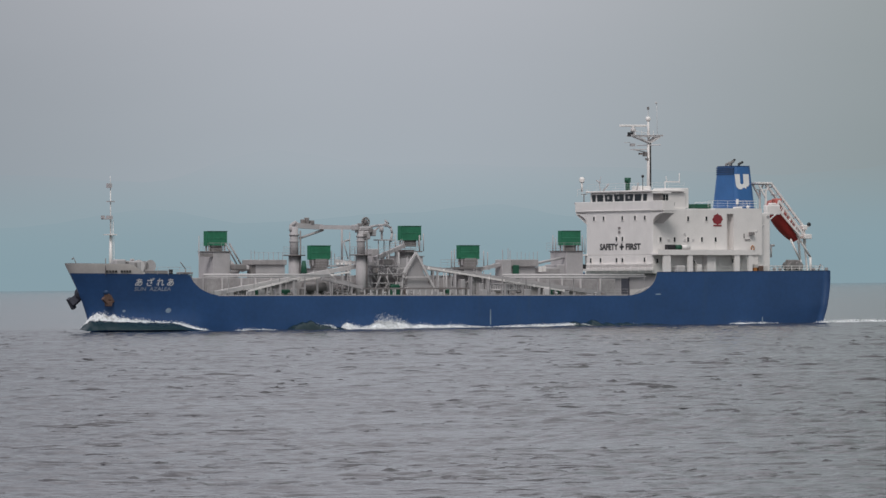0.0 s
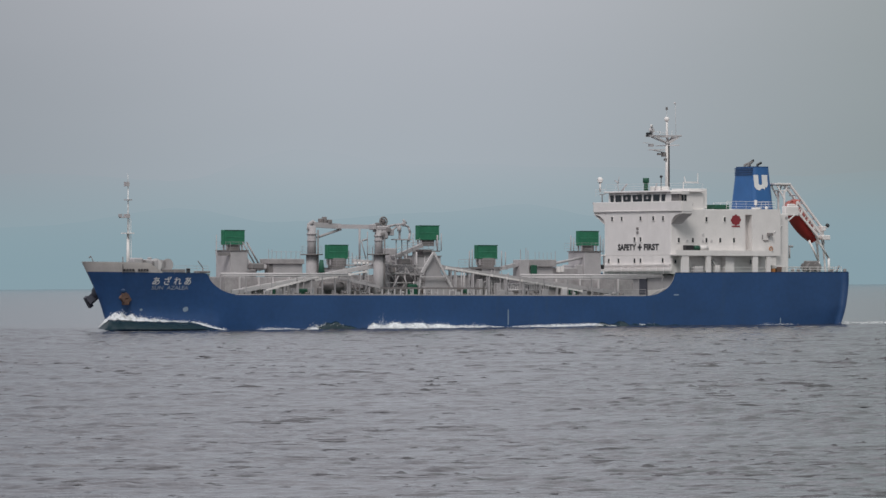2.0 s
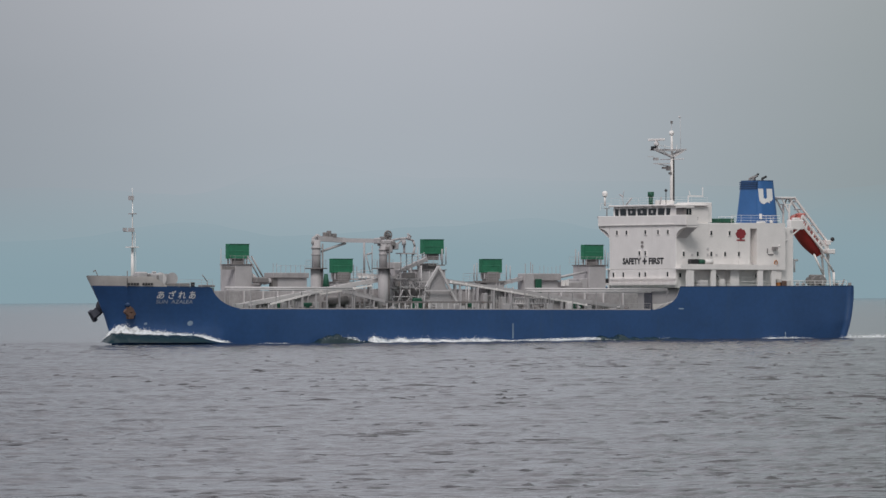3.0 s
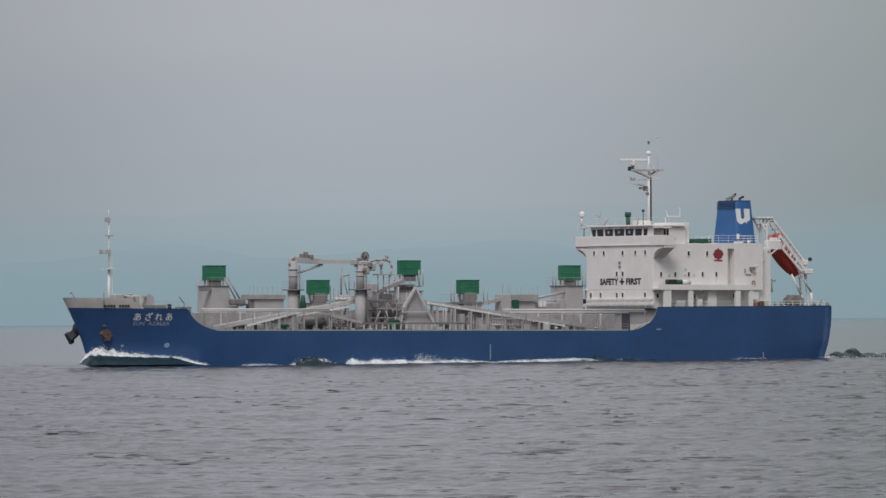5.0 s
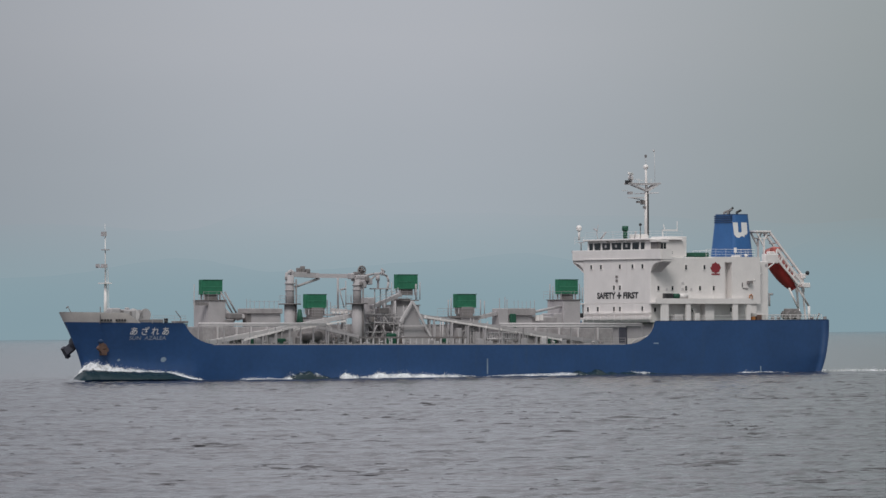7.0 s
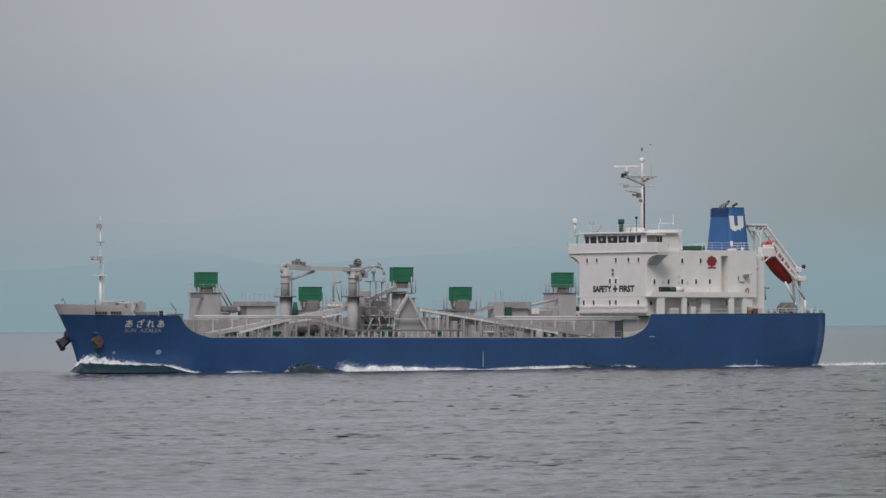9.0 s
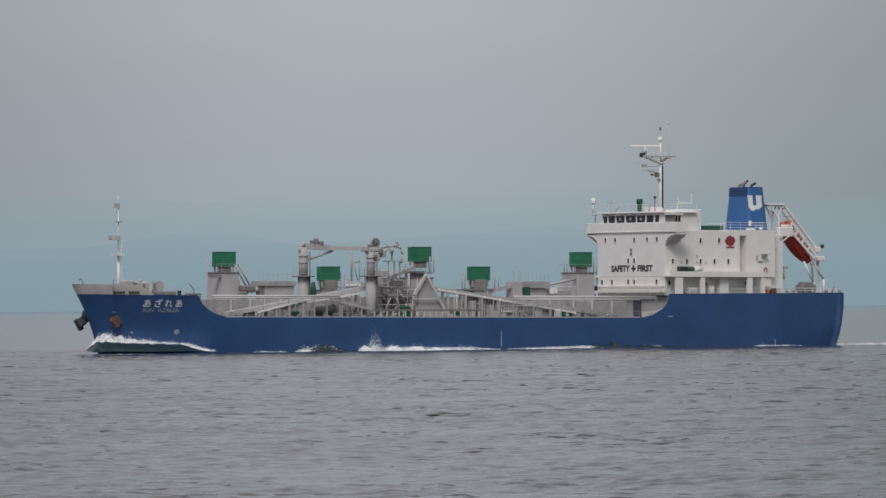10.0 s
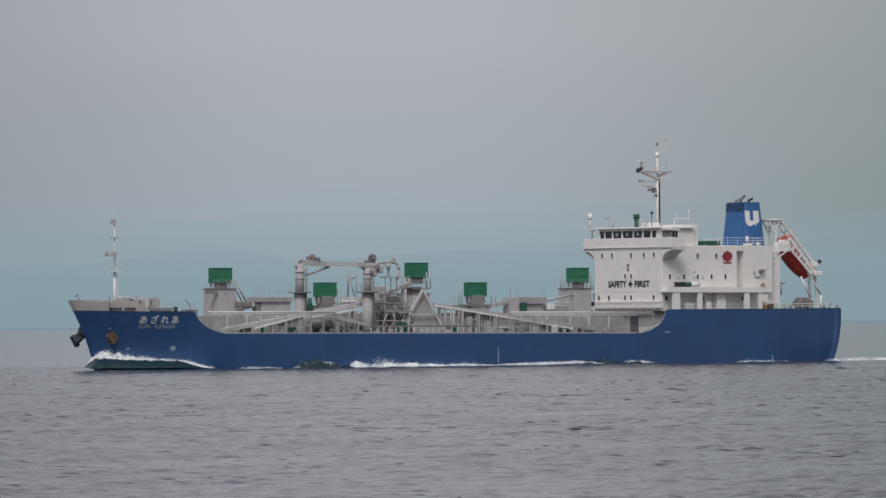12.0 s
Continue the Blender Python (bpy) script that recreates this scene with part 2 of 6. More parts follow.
def letters(body, material, parent, place, width, height, label, bold=0.0):
    """Writing set in the built-in font, stretched to width and height, each point put at place(u, v)."""
    cu = bpy.data.curves.new("lettering", "FONT")
    cu.body, cu.extrude, cu.resolution_u, cu.offset = body, 0.0, 3, bold
    ob = bpy.data.objects.new("lettering", cu)
    scene.collection.objects.link(ob)
    dg = bpy.context.evaluated_depsgraph_get()
    dg.update()
    me = bpy.data.meshes.new_from_object(ob.evaluated_get(dg))
    bpy.data.objects.remove(ob)
    bm = bmesh.new()
    bm.from_mesh(me)
    xs, ys = [v.co.x for v in bm.verts], [v.co.y for v in bm.verts]
    # sort the outlines into letters: those that share a stretch of the line belong together
    todo, isles = set(bm.faces), []
    while todo:
        stack, isle = [todo.pop()], []
        while stack:
            f = stack.pop()
            isle.append(f)
            for e in f.edges:
                for g in e.link_faces:
                    if g in todo:
                        todo.remove(g)
                        stack.append(g)
        px = [v.co.x for f in isle for v in f.verts]
        isles.append([min(px), max(px), isle])
    isles.sort(key=lambda q: q[0])
    glyphs = []
    for lo, hi, isle in isles:
        if glyphs and lo < glyphs[-1][1] - 0.01:
            glyphs[-1][1] = max(hi, glyphs[-1][1])
            glyphs[-1][2] += isle
        else:
            glyphs.append([lo, hi, list(isle)])
    for lo, hi, faces in glyphs:
        g = bmesh.new()
        seen = {}
        for f in faces:
            for v in f.verts:
                if v not in seen:
                    seen[v] = g.verts.new(place((v.co.x - min(xs)) / (max(xs) - min(xs)) * width, (v.co.y - min(ys)) / (max(ys) - min(ys)) * height))
            g.faces.new([seen[v] for v in f.verts])
        part("letter", g, material, parent, label)
    bm.free()


def add_sweep(bm, pts, r):
    """One unbroken bar of square section through the points."""
    rings = []
    for i, c in enumerate(pts):
        d = (pts[min(i + 1, len(pts) - 1)] - pts[max(i - 1, 0)])
        side = d.cross(Vector((0, 0, 1)))
        side = side.normalized() * r if side.length > 1e-6 else Vector((r, 0, 0))
        up = Vector((0, 0, r))
        rings.append([bm.verts.new(c + e) for e in (side + up, side - up, -side - up, up - side)])
    for u, v in zip(rings[:-1], rings[1:]):
        for k in range(4):
            bm.faces.new((u[k], u[(k + 1) % 4], v[(k + 1) % 4], v[k]))
    bm.faces.new(rings[0])
    bm.faces.new(rings[-1][::-1])


def railing(parent, pts, height=1.0, gap=1.5, material=None, r=0.020):
    """A handrail with two lower bars; its stanchions are pieces on one shared mesh."""
    rail = None
    for k in (1.0, 0.66, 0.33):
        bm = bmesh.new()
        add_sweep(bm, [Vector(q) + Vector((0, 0, height * k)) for q in pts], r * (1 if k == 1 else 0.7))
        bar = part("railing" if rail is None else "bar", bm, material or M_WHITE, rail or parent)
        rail = rail or bar
    first = None
    for a, b in zip(pts[:-1], pts[1:]):
        a, b = Vector(a), Vector(b)
        n = max(1, round((b - a).length / gap))
        for i in range(n + 1):
            if i == 0 and first is not None:
                continue
            c = a.lerp(b, i / n)
            if first is None:
                q = bmesh.new()
                add_tube(q, (0, 0, 0), (0, 0, height), r, sides=4)
                first = part("stanchion", q, material or M_WHITE, rail, at=c)
            else:
                again(first, c)
    return rail


# ---- sea ----
NEAR_WATER, WAVELETS = 222.0, 9000


def wave_field(x, y, cell):
    """Height of a choppy sea of many wave trains; those too short for the local cell fade out."""
    rng = np.random.RandomState(4)
    h, gust = np.zeros_like(x), np.zeros_like(x)
    for i in range(96):
        lam = 0.60 * (3.8 / 0.60) ** rng.rand()
        turn = radians(262) + rng.normal(0, 0.9)
        amp = 0.0030 * min(lam, 1.4)
        k = 2 * np.pi / lam
        fade = np.clip(lam / (2.4 * cell) - 0.5, 0, 1)
        s = np.sin(k * (x * math.cos(turn) + y * math.sin(turn)) + rng.rand() * 6.283)
        h += amp * fade * (s + 0.5 * s * np.abs(s))
    for i in range(14):
        lam = 7 * (45 / 7) ** rng.rand()
        turn = rng.rand() * 6.283
        gust += 0.30 * np.sin(2 * np.pi / lam * (x * math.cos(turn) + y * math.sin(turn)) + rng.rand() * 6.283)
    swell = 0.02 * np.sin(0.42 * (x * 0.35 + y * 0.93)) + 0.02 * np.sin(0.27 * (y * 0.8 - x * 0.6) + 1.0)
    return h * np.clip(0.9 + 0.3 * gust, 0.5, 1.4) + swell


def wavelets():
    """Short steep crests scattered over the water: vertices and quads, each crest with a sharp near face and a long back."""
    rng = np.random.RandomState(11)
    n, m = WAVELETS, 9
    wy = 1 / (1 / NEAR_WATER + (1 / 1000 - 1 / NEAR_WATER) * rng.rand(n))
    left, right = -62 - 0.062 * wy, 14 + 0.062 * wy
    wx = left + (right - left) * rng.rand(n)
    patch = np.sin(wx * 0.11 + wy * 0.031) + np.sin(wy * 0.067 - wx * 0.05 + 2.0)
    tall = (0.014 + 0.062 * rng.rand(n) ** 2.4) * np.clip(wy / 430, 0.60, 1.35) * (1 + 0.25 * patch) * np.clip(1.12 + wx * 0.006, 0.75, 1.25)
    wide = 0.16 * (1.25 / 0.16) ** rng.rand(n) * np.clip(tall / 0.035, 0.7, 1.5)
    lean, bend, phase = rng.uniform(-0.2, 0.2, n), rng.uniform(0.02, 0.14, n), rng.rand(n) * 6.283
    steep = rng.uniform(0.16, 0.50, n)
    u = np.linspace(-1, 1, m)[None]
    cx = wx[:, None] + u * wide[:, None]
    cy = wy[:, None] + lean[:, None] * u * wide[:, None] + bend[:, None] * np.sin(2.6 * u + phase[:, None])
    base = wave_field(cx, cy, np.full_like(cx, 0.45))
    h = tall[:, None] * (1 - np.abs(u) ** 2.4) * (1 + 0.35 * np.sin(5.1 * u + 2 * phase[:, None]))
    face = np.maximum(h, 0.01) / steep[:, None] + 0.03
    foot = np.stack([cx, cy - face, base - 0.02], -1)
    crest = np.stack([cx, cy, base + h - 0.012], -1)
    tail = np.stack([cx, cy + 4.5 * face + 0.2, base - 0.05], -1)
    co = np.stack([foot, crest, crest, tail], 1).reshape(-1, 3)
    quads = []
    for r in (0, 2):
        start = (np.arange(n) * 4 * m + r * m)[:, None] + np.arange(m - 1)[None]
        a = start.ravel()
        quads.append(np.stack([a, a + 1, a + m + 1, a + m], 1))
    return co, np.concatenate(quads)


def build_sea():
    d, rows = NEAR_WATER, [-4900.0, -1500.0, -300.0, 0.0, 110.0, 180.0]
    while d < 4880:
        rows.append(d)
        d += 0.27 + (d - NEAR_WATER) * 0.00036 + max(0, d - 1000) * 0.008
    rows.append(4880.0)
    rows = np.array(rows)
    inner = np.linspace(0, 1, 470)
    n = len(inner) + 6
    far = np.maximum(rows, NEAR_WATER)
    left, right = -62 - 0.062 * far, 14 + 0.062 * far
    x = np.zeros((len(rows), n))
    x[:, 3:-3] = left[:, None] + (right - left)[:, None] * inner[None]
    for i, k in enumerate((4900.0, 2600.0, 900.0)):
        x[:, i], x[:, -1 - i] = -k, k
    y = np.repeat(rows[:, None], n, 1)
    cell = np.maximum((right - left) / 470, np.gradient(rows))[:, None] * np.ones((1, n))
    z = wave_field(x, y, cell)
    z[:6] = 0
    z[:, :3] = 0
    z[:, -3:] = 0
    z[-1] = 0
    co = np.stack([x, y, z], -1).reshape(-1, 3)
    j, i = np.meshgrid(np.arange(len(rows) - 1), np.arange(n - 1), indexing="ij")
    a = (j * n + i).ravel()
    quads = np.stack([a, a + 1, a + n + 1, a + n], 1)
    more, extra = wavelets()
    quads = np.concatenate([quads, extra + len(co)])
    co = np.concatenate([co, more])
    me = bpy.data.meshes.new("water")
    me.vertices.add(len(co))
    me.vertices.foreach_set("co", co.astype(np.float32).ravel())
    me.loops.add(quads.size)
    me.loops.foreach_set("vertex_index", quads.astype(np.int32).ravel())
    me.polygons.add(len(quads))
    me.polygons.foreach_set("loop_start", np.arange(0, quads.size, 4, dtype=np.int32))
    me.polygons.foreach_set("use_smooth", np.ones(len(quads), bool))
    me.update(calc_edges=True)
    me.materials.append(M_WATER)
    return tagged(new("water", me), "choppy grey sea under an overcast sky", "sea", kind="structure")


build_sea()


# ---- far land in the haze ----
def ridge(name, y, x0, x1, base, peaks, seed, material, label):
    """A far mountain ridge: a slope that rises from the sea to an uneven crest."""
    nx, nz = 260, 8
    bm = bmesh.new()
    grid = []
    for i in range(nx + 1):
        x = x0 + (x1 - x0) * i / nx
        top = base + sum(h * math.exp(-((x - c) / w) ** 2) for c, w, h in peaks)
        top += 3.0 * noise.fractal(Vector((x * 0.012, seed, 0)), 1.0, 2.0, 5)
        top = max(top, 4)
        grid.append([bm.verts.new((x, y + 40 * k / nz, top * k / nz)) for k in range(nz + 1)])
    for a, b in zip(grid[:-1], grid[1:]):
        for k in range(nz):
            bm.faces.new((a[k], b[k], b[k + 1], a[k + 1]))
    return tagged(part(name, bm, material, None), label, "mountains", kind="structure")


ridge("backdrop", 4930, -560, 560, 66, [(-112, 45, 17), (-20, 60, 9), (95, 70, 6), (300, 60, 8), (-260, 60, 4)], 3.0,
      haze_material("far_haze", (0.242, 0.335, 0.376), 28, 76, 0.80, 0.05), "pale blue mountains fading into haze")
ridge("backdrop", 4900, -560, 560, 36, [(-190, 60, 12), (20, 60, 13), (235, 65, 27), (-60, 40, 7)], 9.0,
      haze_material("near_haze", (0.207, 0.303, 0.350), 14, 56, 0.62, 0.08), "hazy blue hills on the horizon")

# ---- the ship ----
ship = tagged(new("cargo_ship"), "blue cement carrier with grey deck gear and white bridge house", "ship")
DECK, FORE, POOP = 2.75, 6.15, 6.40       # deck heights over the waterline
BEAM = 9.0


def sheer(x):
    """Height of the blue side's upper edge."""
    top = 3.62
    if x > 38.6:
        u = min(1, (x - 38.6) / 3.8)
        top += 2.50 * (1 - math.sqrt(1 - u * u)) + max(0, x - 42.4) * 0.020
    if x < -20.4:
        u = min(1, (-20.4 - x) / 4.4)
        top += 2.82 * (1 - math.sqrt(1 - u * u)) + max(0, -24.8 - x) * 0.008
    return top


def stem(z):
    return 51.7 + 0.9 * max(0, z / 6.3) ** 1.3 * 2.75 - 0.35 * max(0, -z)


def stern(z):
    return -52.2 + 1.0 * max(0, 1 - max(z, -3) / 5.5) ** 1.5


def half(x, z):
    """Half breadth of the hull at x and z."""
    f = min(1, max(0, (z + 1) / 8))
    if x > 29:
        e = min(1, (x - 29) / (stem(z) - 29))
        return BEAM * max(0, 1 - e ** (2.0 + 1.1 * f)) ** (0.95 - 0.25 * f)
    if x < -30:
        e = min(1, (x + 30) / (stern(z) + 30))
        return BEAM - (1.3 + 0.9 * max(0, 1 - (z + 3) / 5)) * e ** 2.4
    return BEAM


def at_height(x, z):
    if x > 22:
        return 22 + (x - 22) * (stem(z) - 22) / (stem(6.6) - 22)
    if x < -30:
        return -30 + (x + 30) * (stern(z) + 30) / (-52.2 + 30)
    return x


def shell(lo, hi, stations, nz, thick):
    """Plating on both sides between two heights given as functions of the station."""
    bm = bmesh.new()
    sides = []
    for s in (1, -1):
        cols = []
        for x in stations:
            col = []
            for k in range(nz + 1):
                z = lo(x) + (hi(x) - lo(x)) * k / nz
                xx = at_height(x, z)
                col.append(bm.verts.new((xx, s * half(xx, z), z)))
            cols.append(col)
        for a, b in zip(cols[:-1], cols[1:]):
            for k in range(nz):
                q = (a[k], b[k], b[k + 1], a[k + 1])
                bm.faces.new(q if s < 0 else q[::-1]).smooth = True
        sides.append(cols)
    return bm, sides


def build_hull():
    st = sorted({*np.linspace(-52.2, -30, 16).round(3), *np.linspace(-30, -25, 6).round(3), *np.linspace(-24.9, -20.2, 22).round(3),
                 *np.linspace(-20, 38, 24).round(3), *np.linspace(38.5, 42.5, 22).round(3), *np.linspace(43, stem(6.6), 26).round(3)})
    bm, sides = shell(lambda x: -3.0, sheer, st, 12, 0.1)
    p, q = sides[0][0], sides[1][0]
    for k in range(12):
        bm.faces.new((p[k], p[k + 1], q[k + 1], q[k]))
    bmesh.ops.remove_doubles(bm, verts=bm.verts[:], dist=0.004)
    hull = part("hull", bm, M_BLUE, ship, "deep blue hull side with faint streaks")
    m = hull.modifiers.new("plate", "SOLIDIFY")
    m.thickness, m.offset = 0.12, -1
    hull.modifiers.new("shading", "WEIGHTED_NORMAL").weight = 100
    # the cream strake round the forecastle
    st = [x for x in np.linspace(47.6, stem(6.6), 20)]
    bm, _ = shell(lambda x: sheer(x) + 0.004, lambda x: sheer(x) + 0.05 + 1.12 * min(1, max(0.0, (x - 47.6) / 1.2)), st, 3, 0.1)
    bmesh.ops.remove_doubles(bm, verts=bm.verts[:], dist=0.004)
    bw = part("bulwark", bm, M_CREAM, hull, "cream bulwark round the bow")
    m = bw.modifiers.new("plate", "SOLIDIFY")
    m.thickness, m.offset = 0.10, -1
    bw.modifiers.new("shading", "WEIGHTED_NORMAL").weight = 100
    # rounded rail along the upper edge
    for s in (1, -1):
        bm = bmesh.new()
        xs = [float(x) for x in np.linspace(-20.4, 38.6, 120)]
        add_sweep(bm, [Vector((x, s * (half(x, sheer(x)) - 0.05), sheer(x) + 0.03)) for x in xs], 0.06)
        part("rubbing_rail", bm, M_GREY, hull)
        for x0, x1 in ((-52.1, -24.9), (42.5, 47.5)):
            bm = bmesh.new()
            xs = [float(x) for x in np.linspace(x0, x1, 60)]
            add_sweep(bm, [Vector((x, s * (half(x, sheer(x)) - 0.05), sheer(x) + 0.03)) for x in xs], 0.06)
            part("rubbing_rail", bm, M_FUNNEL_TOP, hull)
    # pale gusset plates inside the rising curve of the poop side, with their ribs
    for s in (1, -1):
        bm = bmesh.new()
        xs = [float(x) for x in np.linspace(-20.9, -25.1, 20)]
        low = [bm.verts.new((x, s * 8.80, sheer(x) - 0.05)) for x in xs]
        top = [bm.verts.new((x, s * 8.80, min(POOP + 0.1, sheer(x + 1.25) + 0.75))) for x in xs]
        for i in range(len(xs) - 1):
            bm.faces.new((low[i], low[i + 1], top[i + 1], top[i]))
        gusset = part("gusset", bm, M_CREAM, hull, "pale gusset plate at the poop curve")
        m = gusset.modifiers.new("plate", "SOLIDIFY")
        m.thickness, m.offset = 0.04, 0
        for k in (-22.4, -23.4, -24.3):
            b = bmesh.new()
            add_beam(b, (k + 0.9, s * 8.86, sheer(k + 0.9) + 0.1), (k, s * 8.86, min(POOP, sheer(k + 1.25) + 0.7)), 0.06, 0.10)
            part("rib", b, M_PALE, gusset)
    return hull


hull = build_hull()


def deck_plate(name, x0, x1, z, inset, material):
    bm = bmesh.new()
    xs = np.linspace(x0, x1, 40)
    top = [(bm.verts.new((x, half(x, z) - inset, z)), bm.verts.new((x, inset - half(x, z), z))) for x in xs]
    low = [(bm.verts.new((x, half(x, z) - inset, z - 0.1)), bm.verts.new((x, inset - half(x, z), z - 0.1))) for x in xs]
    for i in range(len(xs) - 1):
        bm.faces.new((top[i][0], top[i][1], top[i + 1][1], top[i + 1][0]))
        bm.faces.new((low[i][0], low[i + 1][0], low[i + 1][1], low[i][1]))
        for s in (0, 1):
            bm.faces.new((top[i][s], top[i + 1][s], low[i + 1][s], low[i][s]))
    return part(name, bm, material, ship)


deck_plate("main_deck", -26, 41, DECK, 0.16, M_DECK)
deck_plate("forecastle_deck", 41.9, 53.2, FORE - 0.02, 0.16, M_DECK)
deck_plate("poop_deck", -51.3, -24.6, POOP - 0.05, 0.16, M_DECK)
boxes("forecastle_bulkhead", M_GREY, ship, (41.5, 41.8, -7.2, 7.2, DECK, FORE - 0.14))
boxes("poop_bulkhead", M_GREY, ship, (-25.5, -25.2, -8.7, 8.7, DECK, POOP - 0.17))
# the shade inside the doorway is a dark panel on the bulkhead
boxes("doorway", M_DOORWAY, ship, (-25.2, -25.05, 0.55, 2.35, DECK + 0.1, DECK + 3.3), label="dark panel for the shaded doorway in the poop front")


def on_hull(x0, z0):
    return lambda u, v: (x0 - u, half(x0 - u, z0 + v) + 0.05, z0 + v)


letters("あ ざ れ あ", M_LETTER, hull, on_hull(48.33, 4.79), 48.33 - 44.14, 0.98, "white painted name on the bow", 0.012)
letters("SUN  AZALEA", M_LETTER_DIM, hull, on_hull(48.28, 4.22), 48.28 - 44.35, 0.45, "small white painted name on the bow", 0.01)


def disc_on_hull(name, x, z, r, material, label):
    bm = bmesh.new()
    rim = [bm.verts.new((x + r * math.cos(a), half(x + r * math.cos(a), z + r * math.sin(a)) + 0.05, z + r * math.sin(a))) for a in np.linspace(0, 2 * math.pi, 20, endpoint=False)]
    c = bm.verts.new((x, half(x, z) + 0.06, z))
    for a, b in zip(rim, rim[1:] + rim[:1]):
        bm.faces.new((c, a, b))
    return part(name, bm, material, hull, label)


disc_on_hull("thruster_mark", 44.22, 1.87, 0.30, M_LINES, "pale round thruster mark")
disc_on_hull("thruster_mark", 48.77, 1.81, 0.15, M_LINES, "faint round mark")
for x, w, z0, z1 in ((-0.08, 0.16, 0.05, 1.9), (-24.99, 0.75, 3.69, 3.82), (-40.80, 0.12, 0.2, 0.9)):
    boxes("hull_mark", M_LINES, hull, (x - w / 2, x + w / 2, 8.97, 9.02, z0, z1), label="pale paint mark")


def anchor(x, z, s):
    """Stockless anchor housed in its rusty recess on the bow."""
    y = half(x, z)
    bm = bmesh.new()
    add_ball(bm, (x, s * (y - 0.12), z + 0.9), 0.62, 0.8)
    pocket = part("anchor_pocket", bm, M_FUNNEL_TOP, hull, "dark hawse bolster on the bow")
    bm = bmesh.new()
    add_tube(bm, (x, s * (y + 0.25), z + 0.9), (x, s * (y + 0.30), z - 0.5), 0.16)
    add_beam(bm, (x - 0.85, s * (y + 0.25), z + 0.15), (x, s * (y + 0.34), z - 0.55), 0.42, 0.42)
    add_beam(bm, (x + 0.85, s * (y + 0.45), z + 0.15), (x, s * (y + 0.34), z - 0.55), 0.42, 0.42)
    add_box(bm, x - 0.32, x + 0.32, s * y + 0.05 * s - 0.2, s * y + 0.45 * s + 0.2, z - 0.85, z - 0.2, bevel=0.06)
    add_beam(bm, (x - 0.5, s * (y + 0.3), z + 0.25), (x + 0.5, s * (y + 0.3), z + 0.25), 0.4, 0.6)
    part("anchor", bm, M_RUST, hull, "rusty brown anchor")


anchor(50.59, 3.22, 1)


def bow_anchor():
    bm = bmesh.new()
    x, z = 51.34, 3.04
    add_beam(bm, (x - 0.3, -2.4, z + 1.0), (x + 0.5, -3.6, z - 0.2), 0.7, 0.9)
    add_beam(bm, (x + 0.9, -3.8, z + 0.3), (x + 0.1, -3.9, z - 0.9), 0.5, 0.5)
    add_ball(bm, (x - 0.1, -2.6, z + 0.9), 0.8)
    part("anchor", bm, M_DOORWAY, hull, "dark anchor on the far bow")


bow_anchor()


# ---- forecastle ----
def foremast():
    x = 48.60
    bm = bmesh.new()
    add_tube(bm, (x, 0, FORE - 0.05), (x, 0, 11.01), 0.24, 0.15, 10)
    add_tube(bm, (x, 0, 11.01), (x, 0, 17.16), 0.09, 0.05, 8)
    add_tube(bm, (x, 0, 16.96), (x + 0.05, 0, 18.11), 0.04, 0.03, 6)
    mast = part("foremast", bm, M_WHITE, ship, "slim white foremast")
    boxes("lamp_platform", M_WHITE, mast, (x - 0.5, x + 0.6, -0.7, 0.7, 10.94, 11.01 + 0.05))
    boxes("lamp_platform", M_GREY, mast, (x - 0.1, x + 1.1, -0.35, 0.35, 12.83, 12.96))
    boxes("lamp", M_GREY, mast, (x + 0.9, x + 1.25, -0.2, 0.2, 12.96, 13.30), (x - 0.1, x + 0.45, -0.3, 0.3, 12.96, 13.30), label="dark signal lamp")
    boxes("lamp_platform", M_GREY, mast, (x - 0.35, x + 0.35, -0.4, 0.4, 14.93, 15.06))
    boxes("lamp", M_GREY, mast, (x - 0.05, x + 0.45, -0.25, 0.25, 16.62, 17.16))
    tubes("ladder", M_WHITE, mast, ((x - 0.45, -0.15, FORE), (x - 0.30, -0.15, 12.76), 0.03), ((x - 0.45, 0.15, FORE), (x - 0.30, 0.15, 12.76), 0.03), sides=4)


foremast()


